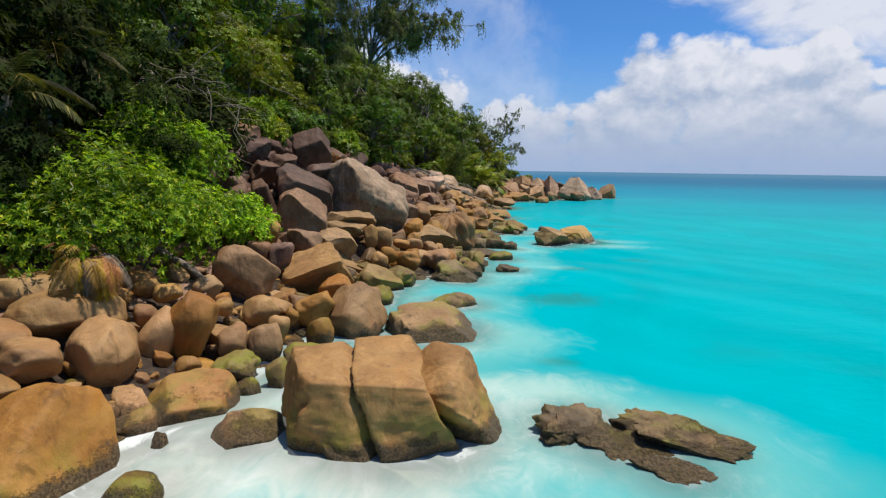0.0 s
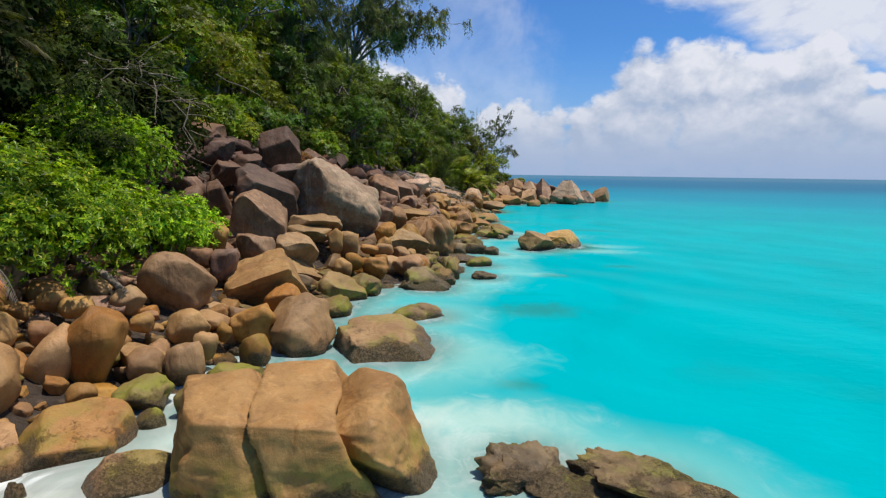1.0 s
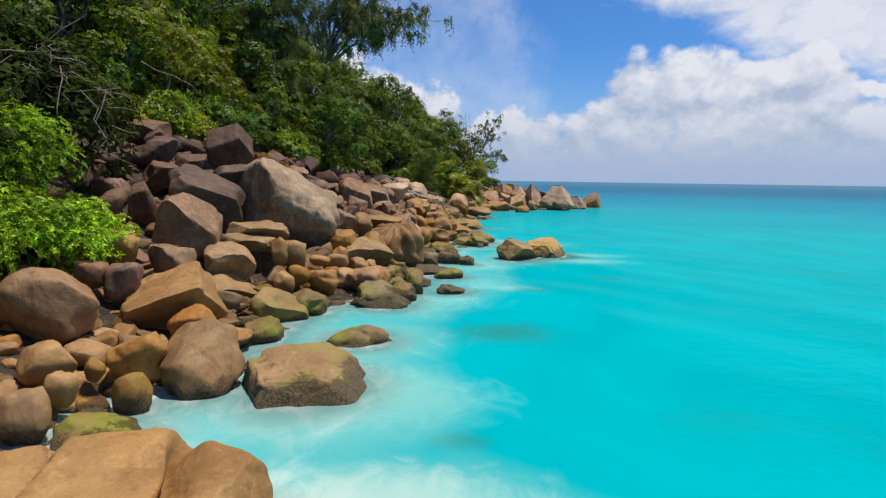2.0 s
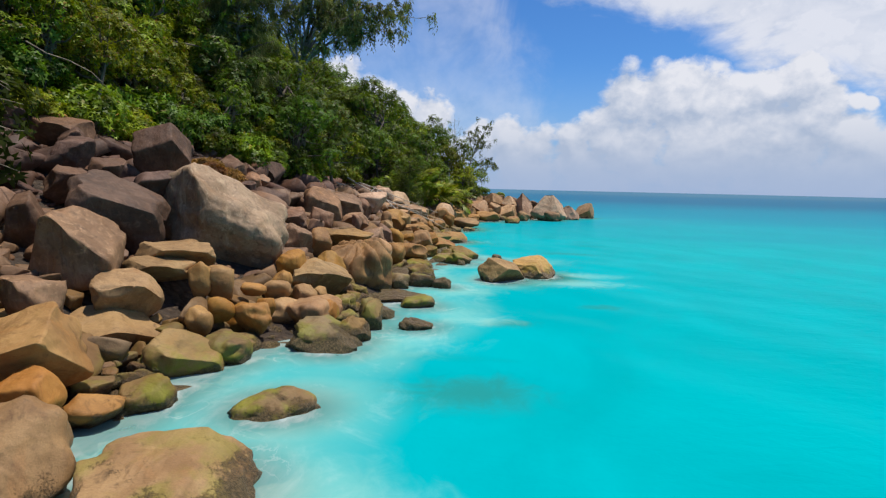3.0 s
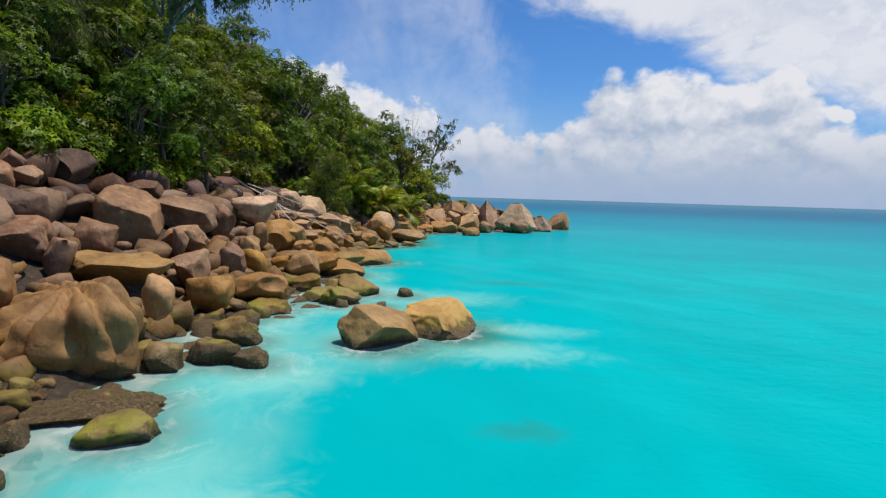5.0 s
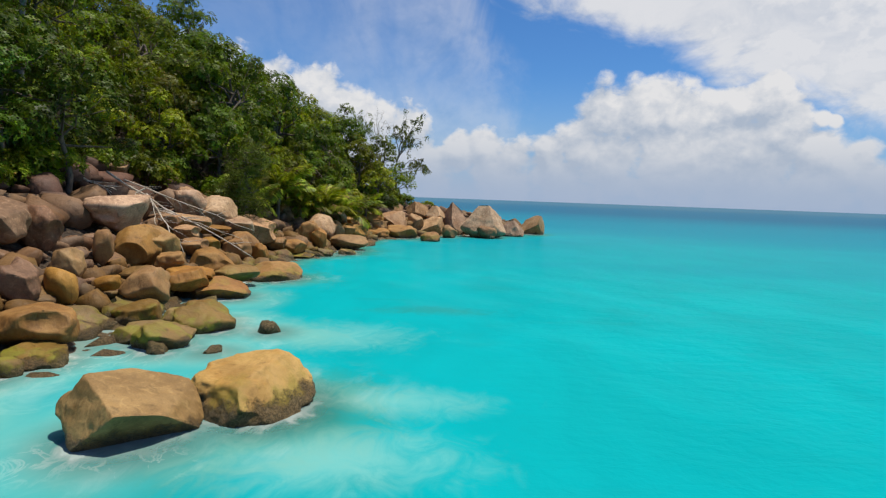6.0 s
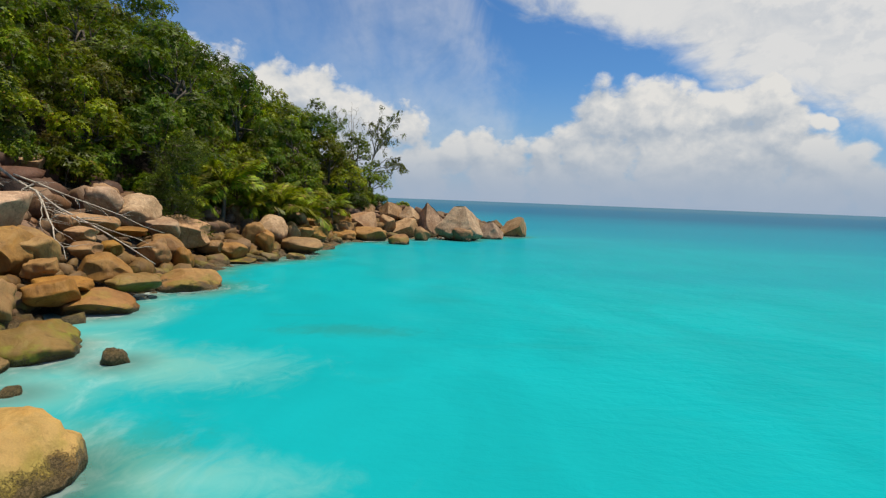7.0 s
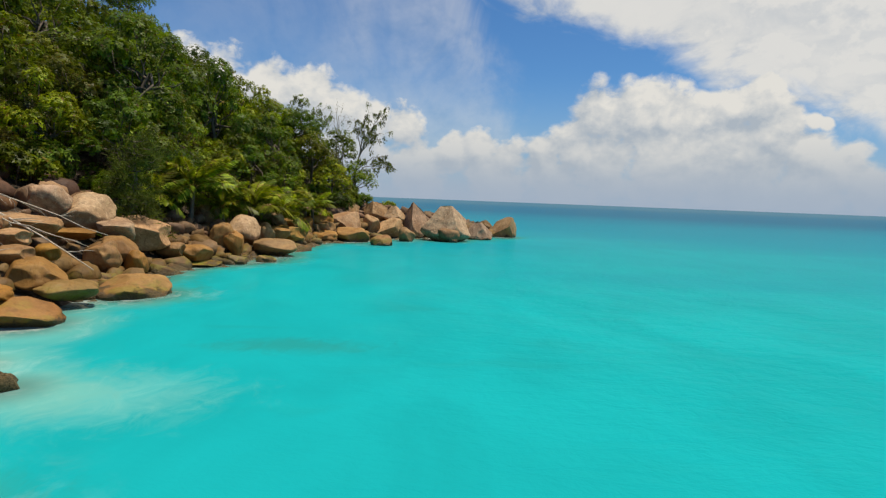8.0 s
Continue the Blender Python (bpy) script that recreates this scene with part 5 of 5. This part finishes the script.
def airy_tree(seed, trunk, thick, limbs, mat, twigs, strands, leaves, leaf_len, leaf_wide, hang, label, low=()):
    """A thin open tree: long bent limbs, side twigs, and hanging strings of narrow leaves with sky between them."""
    rng = random.Random(seed)
    tree = empty("tree")
    wood, crown = Shape(), Shape()
    stem = [Vector(p) for p in trunk]
    wood.tube(stem, [thick * (1 - 0.17 * i) for i in range(len(stem))], 8)
    for i, end in enumerate(tuple(limbs) + tuple(low)):
        root = stem[-1].lerp(stem[-2], rng.uniform(0, 0.5)) if i < len(limbs) else stem[1].lerp(stem[2], rng.uniform(0.3, 1.0))
        end = Vector(end)
        sag = Vector((0, 0, 0.14 * (end - root).length))
        bough = [root.lerp(end, k / 7) + sag * math.sin(math.pi * k / 7) + direction(rng) * (0.16 if 0 < k < 7 else 0) for k in range(8)]
        wood.tube(bough, [thick * (0.46 - 0.058 * k) for k in range(8)], 5)
        for _ in range(twigs):
            u = rng.uniform(0.32, 1.0) * 6.999
            b = int(u)
            q = bough[b].lerp(bough[b + 1], u - b)
            tip = q + (direction(rng, 0.6) + Vector((0.3, 0, 0.15))).normalized() * rng.uniform(0.4, 1.2)
            wood.tube([q, q.lerp(tip, 0.5) + direction(rng) * 0.06, tip], [thick * 0.12, thick * 0.08, thick * 0.04], 4)
            for _ in range(strands):
                p = q.lerp(tip, rng.uniform(0.4, 1.05)) + direction(rng) * 0.12
                long = hang * rng.uniform(0.35, 1.0)
                drift = direction(rng, 0.2) * 0.35
                for k in range(leaves):
                    f = (k + rng.random()) / leaves
                    spot = p + drift * f * long + Vector((0, 0, 0.12 * long * f - long * f * f)) + direction(rng) * 0.07
                    way = (Vector((0, 0, -0.9)) + direction(rng) * 0.75).normalized()
                    crown.leaf(spot, way, way.cross(direction(rng)).normalized(), leaf_len * rng.uniform(0.6, 1.1), leaf_wide, 0.1)
    wood.object("trunk", BARK_PALE, tree, True)
    if leaves:
        crown.object("foliage", mat, tree)
    return tagged(tree, label, "tree", "hillside trees")


def stand(ob, x, y, lift=0.0, turn=0.0, size=1.0, tall=1.0):
    return pose(x, y, float(ground_height(x, y)) + lift, 0, 0, turn) @ Matrix.Diagonal((size, size, size * tall, 1))


def put(ob, x, y, lift=0.0, turn=0.0, size=1.0, tall=1.0):
    ob.matrix_world = stand(ob, x, y, lift, turn, size, tall)
    return ob


# hillside forest
TREES = [
    broad_tree(1, LEAF, 6.0, 2.5, 13, 80, 0.2, "broad-leaved tree with a bright green crown on the slope"),
    broad_tree(2, LEAF_DEEP, 6.8, 2.6, 14, 80, 0.19, "tall dark green broad-leaved tree on the slope"),
    broad_tree(3, LEAF, 5.0, 2.2, 11, 88, 0.185, "low spreading green tree on the slope"),
    broad_tree(4, LEAF_OLIVE, 6.0, 2.3, 12, 80, 0.185, "olive-brown leaved tree on the slope"),
    broad_tree(5, LEAF_DEEP, 5.2, 2.4, 13, 80, 0.185, "dense dark green tree on the slope"),
    broad_tree(6, LEAF_SHADE, 6.5, 2.9, 13, 78, 0.22, "broad-leaved tree overhanging the shore, forest shade put into its colour"),
]
SHRUBS = [
    shrub(11, LEAF, (1.3, 1.2, 1.5), 9, 56, 0.21, 0.1, "leafy green shrub at the edge of the rocks"),
    shrub(12, LEAF_FRESH, (1.2, 1.3, 1.2), 9, 56, 0.19, 0.09, "bright green shrub at the edge of the rocks"),
    shrub(13, LEAF_DEEP, (1.4, 1.3, 1.8), 10, 50, 0.21, 0.1, "dark green shrub under the trees"),
]
used_tree, used_shrub = set(), set()


def plant(stock, used, index, x, y, lift, turn, size, tall=1.0):
    ob = stock[index]
    if index in used:
        return copy_thing(ob, stand(ob, x, y, lift, turn, size, tall))
    used.add(index)
    return put(ob, x, y, lift, turn, size, tall)


rng = random.Random(23)
spots = []
for _ in range(9000):
    y = rng.uniform(-6, 92)
    x = rng.uniform(-34, 9)
    d = float(shore_distance(x, y))
    inland = d - float(verge(y))
    if inland < 1.2 or inland > 21 or math.hypot(x + 7.0, y - 15.6) < 2.3:
        continue
    if inland > np.interp(y, (15, 22, 29, 36, 43, 50), (7.5, 8, 10, 13.5, 16.5, 21)) or (y < 5 and rng.random() < 0.5):
        continue  # hidden behind the first rows
    gap = 1.5 if inland < 8 else 2.1
    if any((x - a) ** 2 + (y - b) ** 2 < gap * gap for a, b in spots):
        continue
    spots.append((x, y))
    size = rng.uniform(0.74, 1.18) * (0.62 if inland < 2.5 else 0.85 if inland < 5 else 1.1)
    if y > 36 and inland > 2.5:
        size *= 0.92
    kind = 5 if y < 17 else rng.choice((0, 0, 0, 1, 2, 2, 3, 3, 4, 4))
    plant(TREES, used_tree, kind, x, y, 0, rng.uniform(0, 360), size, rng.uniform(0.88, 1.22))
# near trees whose leaf and bark colours carry the shade
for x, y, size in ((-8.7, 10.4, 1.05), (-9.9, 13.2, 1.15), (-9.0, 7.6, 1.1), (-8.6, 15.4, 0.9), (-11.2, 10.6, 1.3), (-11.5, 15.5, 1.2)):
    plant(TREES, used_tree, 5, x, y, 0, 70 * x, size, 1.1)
for x, y, size in ((-3.4, 38.6, 0.8), (-2.4, 40.6, 0.72), (-5.6, 39.2, 0.95), (-3.2, 36.4, 0.7)):
    plant(TREES, used_tree, 1, x, y, 0, 70 * x, size, 1.1)
edge = []
for _ in range(4000):
    y = rng.uniform(4, 86)
    x = rng.uniform(-14, 12)
    d = float(shore_distance(x, y))
    inland = d - float(verge(y))
    if not 0.0 < inland < 3.2 or (y < 15 and inland < 0.8):
        continue
    if any((x - a) ** 2 + (y - b) ** 2 < 1.25 ** 2 for a, b in edge) or (48 < y < 66 and inland < 1.3) or math.hypot(x + 7.0, y - 15.6) < 2.0:
        continue
    edge.append((x, y))
    plant(SHRUBS, used_shrub, rng.choice((0, 0, 1, 2)), x, y, 0, rng.uniform(0, 360), rng.uniform(0.65, 1.15))

# a thick leafy skirt below the trees
for k in range(44):
    y = 22 + 0.68 * k
    x = float(np.interp(y, (22, 30, 36, 42, 48, 52), (-7.2, -5.7, -4.2, -3.0, -0.6, 2.0)))
    while float(shore_distance(x, y)) < float(verge(y)) + 0.6 + 0.9 * (k % 3):
        x -= 0.15
    plant(SHRUBS, used_shrub, (0, 2, 0, 1)[k % 4], x, y, -0.1, 77 * k, 1.0 + 0.12 * (k % 4), 1.1)

# the bright beach shrub beside the boulders
hedge = shrub(31, LEAF_BRIGHT, (2.3, 3.3, 2.5), 34, 235, 0.105, 0.037, "dense bright green beach shrub with glossy leaves beside the boulders", 7, "beach_shrub", False)
put(hedge, -5.5, 9.9, -0.75, 10, 1.05)
put(shrub(32, LEAF_BRIGHT, (1.3, 1.7, 1.6), 18, 175, 0.105, 0.037, "bright green beach shrub with glossy leaves beside the boulders", 7, "beach_shrub", False), -4.1, 12.3, -0.3)
put(shrub(33, LEAF_BRIGHT, (1.8, 1.7, 2.9), 24, 175, 0.105, 0.037, "bright green beach shrub with glossy leaves below the trees", 7, "beach_shrub", False), -5.9, 13.0, -0.35)

# undergrowth below the near trees, with shade put into its leaf colour
gloom = shrub(35, LEAF_SHADE, (1.6, 1.5, 2.2), 12, 90, 0.22, 0.09, "undergrowth below the trees, deep shade put into its leaf colour")
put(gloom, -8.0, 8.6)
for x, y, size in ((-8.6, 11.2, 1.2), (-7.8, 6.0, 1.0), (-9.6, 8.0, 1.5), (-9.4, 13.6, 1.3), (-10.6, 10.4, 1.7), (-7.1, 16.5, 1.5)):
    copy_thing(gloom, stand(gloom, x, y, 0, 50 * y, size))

# rust-brown ferns between the upper boulders
for k, (x, y) in enumerate(((-4.0, 25.2), (-4.5, 26.4), (-3.7, 26.2))):
    put(shrub(36 + k, LEAF_RUST, (0.65, 0.6, 0.45), 6, 60, 0.2, 0.05, "rust-brown fern growing between the boulders", 6, "fern"), x, y, 0.75)

# big feathery trees that lean over the slope
put(airy_tree(41, ((0, 0, -0.5), (0.15, 0, 2.5), (0.0, 0.1, 4.6), (0.5, 0, 7.2)), 0.2,
              ((7.9, -0.4, 9.5), (6.8, 0.9, 10.6), (5.6, -0.9, 12.2), (4.0, 0.4, 13.4), (2.4, -1.0, 14.2), (0.4, 0.9, 14.6), (-1.8, -0.3, 13.6), (-3.4, 0.5, 11.6),
               (6.0, 0.2, 8.8), (3.6, -1.2, 9.4), (4.6, 1.2, 11.0), (1.6, 1.0, 12.4), (-1.0, 0.6, 11.2), (3.0, 0.3, 11.8)),
              NEEDLE, 22, 7, 13, 0.26, 0.065, 1.2, "tall pale-trunked tree with drooping feathery grey-green foliage"), -4.9, 41.5)
put(casuarina(42, 9.5, 2.6, 64, 34, "dense dark casuarina tree on the slope", (0.3, 0.0), 0.75, 0.3, 0.0, NEEDLE, 0.03, 12), -7.0, 37.0)
put(casuarina(43, 4.3, 1.25, 44, 22, "young feathery casuarina behind the boulders", (0.2, 0.0), 0.6, 0.1, 0.0, NEEDLE_LIGHT, 0.035, 9, 0.15), 1.9, 47.5)

# young coconut palms near the point
PALMS = [(2.3, 53.0, 1.9, 18, 1.0), (4.4, 57.0, 1.5, 18, 1.05), (5.4, 60.3, 1.4, 17, 0.95), (1.3, 50.8, 1.2, 16, 0.85), (3.3, 55.2, 1.2, 16, 0.8), (6.5, 65.4, 1.4, 15, 0.85)]
for k, (x, y, h, n, s) in enumerate(PALMS):
    put(palm(50 + k, h, n, "young coconut palm with arching green fronds behind the rocks", s, 0.04, YOUNG_FRONDS), x, y, 0, 40 * k)
# palms inside the forest, their fronds coloured as if in shade
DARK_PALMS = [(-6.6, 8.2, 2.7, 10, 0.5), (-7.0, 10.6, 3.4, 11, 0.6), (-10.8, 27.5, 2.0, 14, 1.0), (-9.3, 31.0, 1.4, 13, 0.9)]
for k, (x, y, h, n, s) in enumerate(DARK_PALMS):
    put(palm(70 + k, h, n, "palm with arching fronds, forest shade put into their colour", s, 0.15, SHADE_FRONDS), x, y, 0, 75 * k)

# thin trees at the tip of the headland
put(airy_tree(61, ((0, 0, -0.4), (0.2, 0, 2.6), (0.6, 0, 4.4), (1.0, 0, 6.2)), 0.12,
              ((3.4, 0, 10.0), (2.6, 0.5, 9.0), (1.7, 0, 10.4), (3.5, 0, 8.0), (0.3, 0, 9.3), (2.2, -0.4, 7.6)), LEAF_AIRY, 9, 4, 9, 0.24, 0.085, 0.7,
              "thin wind-blown tree with sparse foliage on the headland", ((4.4, 0, 4.9), (3.6, 0.3, 5.6), (3.9, -0.3, 4.3))), 7.6, 80.5)
put(airy_tree(62, ((0, 0, -0.4), (0.1, 0, 3.0), (0.0, 0, 5.6), (0.2, 0, 7.0)), 0.1,
              ((0.7, 0, 9.6), (-1.0, 0, 8.8), (1.1, 0, 8.0), (-0.3, 0, 9.2), (-1.6, 0, 7.4)), LEAF_AIRY, 7, 3, 8, 0.22, 0.08, 0.6, "thin tree with sparse foliage on the headland"), 4.4, 81.0)
put(airy_tree(63, ((0, 0, -0.4), (0.1, 0, 3.0), (0.3, 0, 5.6), (0.3, 0, 7.6)), 0.07,
              ((0.9, 0, 10.2), (0.2, 0, 10.6), (-0.5, 0, 9.6), (1.2, 0, 9.2)), LEAF_AIRY, 5, 0, 0, 0.3, 0.1, 0.6, "bare dead young tree on the headland"), 5.9, 80.8)


# driftwood: a dead bleached tree over the boulders
def dead_tree():
    rng = random.Random(81)
    tree = empty("driftwood")
    boughs = [((-1.6, 41.5, 3.9), (4.6, 39.3, 0.95), 0.046), ((0.4, 40.4, 3.1), (2.7, 38.0, 1.2), 0.037), ((0.35, 40.4, 3.3), (-0.5, 39.4, 2.3), 0.031),
              ((-0.8, 41.2, 3.6), (4.2, 41.0, 1.8), 0.031), ((0.6, 40.3, 2.9), (1.3, 39.2, 1.9), 0.025), ((1.2, 40.0, 2.5), (4.0, 40.3, 1.5), 0.022), ((-2.2, 41.0, 3.6), (-1.0, 41.0, 3.2), 0.037)]
    for a, b, r in boughs:
        s = Shape()
        pts = crooked(rng, a, b, 7, 0.06)
        s.tube(pts, [r * (1 - 0.1 * i) for i in range(8)], 7)
        for _ in range(9):
            j = rng.randint(1, 6)
            q = pts[j]
            end = q + Vector((rng.uniform(0.1, 0.9), rng.uniform(-0.5, 0.3), rng.uniform(-0.5, 0.25)))
            s.tube(crooked(rng, q, end, 3, 0.03), [r * 0.35, r * 0.28, r * 0.2, r * 0.1], 5)
        s.object("bough", DRIFT, tree, True)
    return tagged(tree, "fallen dead tree with bleached bare branches lying on the boulders", "driftwood")


dead_tree()


# dry fronds and sticks beside the shrub
def frond_heap():
    rng = random.Random(91)
    heap = empty("dead_palm_fronds")
    for i in range(26):
        ob = new("frond", DRY_FRONDS[(0, 1, 0, 2, 1)[i % 5]])
        ob.parent = heap
        turn = rng.uniform(-75, 5) if i % 5 in (1, 4) else rng.uniform(-190, 10)
        ob.matrix_basis = pose(rng.gauss(0, 0.12), rng.gauss(0, 0.1), 0, 0, rng.uniform(-5, 55) if i % 5 in (1, 4) else rng.uniform(-55, 35), turn) @ Matrix.Scale(rng.uniform(0.34, 0.62), 4)
    return tagged(heap, "yellowed dead palm fronds hanging over the boulders", "palm frond")


frond_heap().matrix_world = pose(-3.95, 7.05, 2.05)


def log(a, b, radius, seed):
    s = Shape()
    pts = crooked(random.Random(seed), a, b, 6, 0.03)
    s.tube(pts, [radius * (1 - 0.06 * i) for i in range(7)], 8)
    return tagged(s.object("log", TWIG, None, True), "weathered grey-brown log lying on the stones", "log")


log((-4.4, 10.0, 1.75), (-3.1, 9.3, 1.25), 0.09, 3)
log((-6.0, 8.7, 2.35), (-4.7, 8.3, 1.95), 0.05, 8)
log((-5.9, 8.0, 2.0), (-4.5, 8.3, 2.0), 0.035, 9)


def brushwood(x, y, z, seed):
    rng = random.Random(seed)
    heap = empty("brushwood")
    for _ in range(120):
        s = Shape()
        a = Vector((rng.gauss(0, 0.9), rng.gauss(0, 1.1), rng.gauss(0.3, 0.5)))
        b = a + direction(rng, 0.7) * rng.uniform(0.6, 1.6) + Vector((0.3, -0.2, -0.3))
        s.tube(crooked(rng, a, b, 4, 0.07), [0.016, 0.014, 0.012, 0.009, 0.005], 4)
        s.object("twig", TWIG, heap, True)
    heap.matrix_world = pose(x, y, z)
    return tagged(heap, "tangle of dry bare twigs hanging over the rocks", "brushwood")


brushwood(-6.7, 15.8, 5.1, 5)
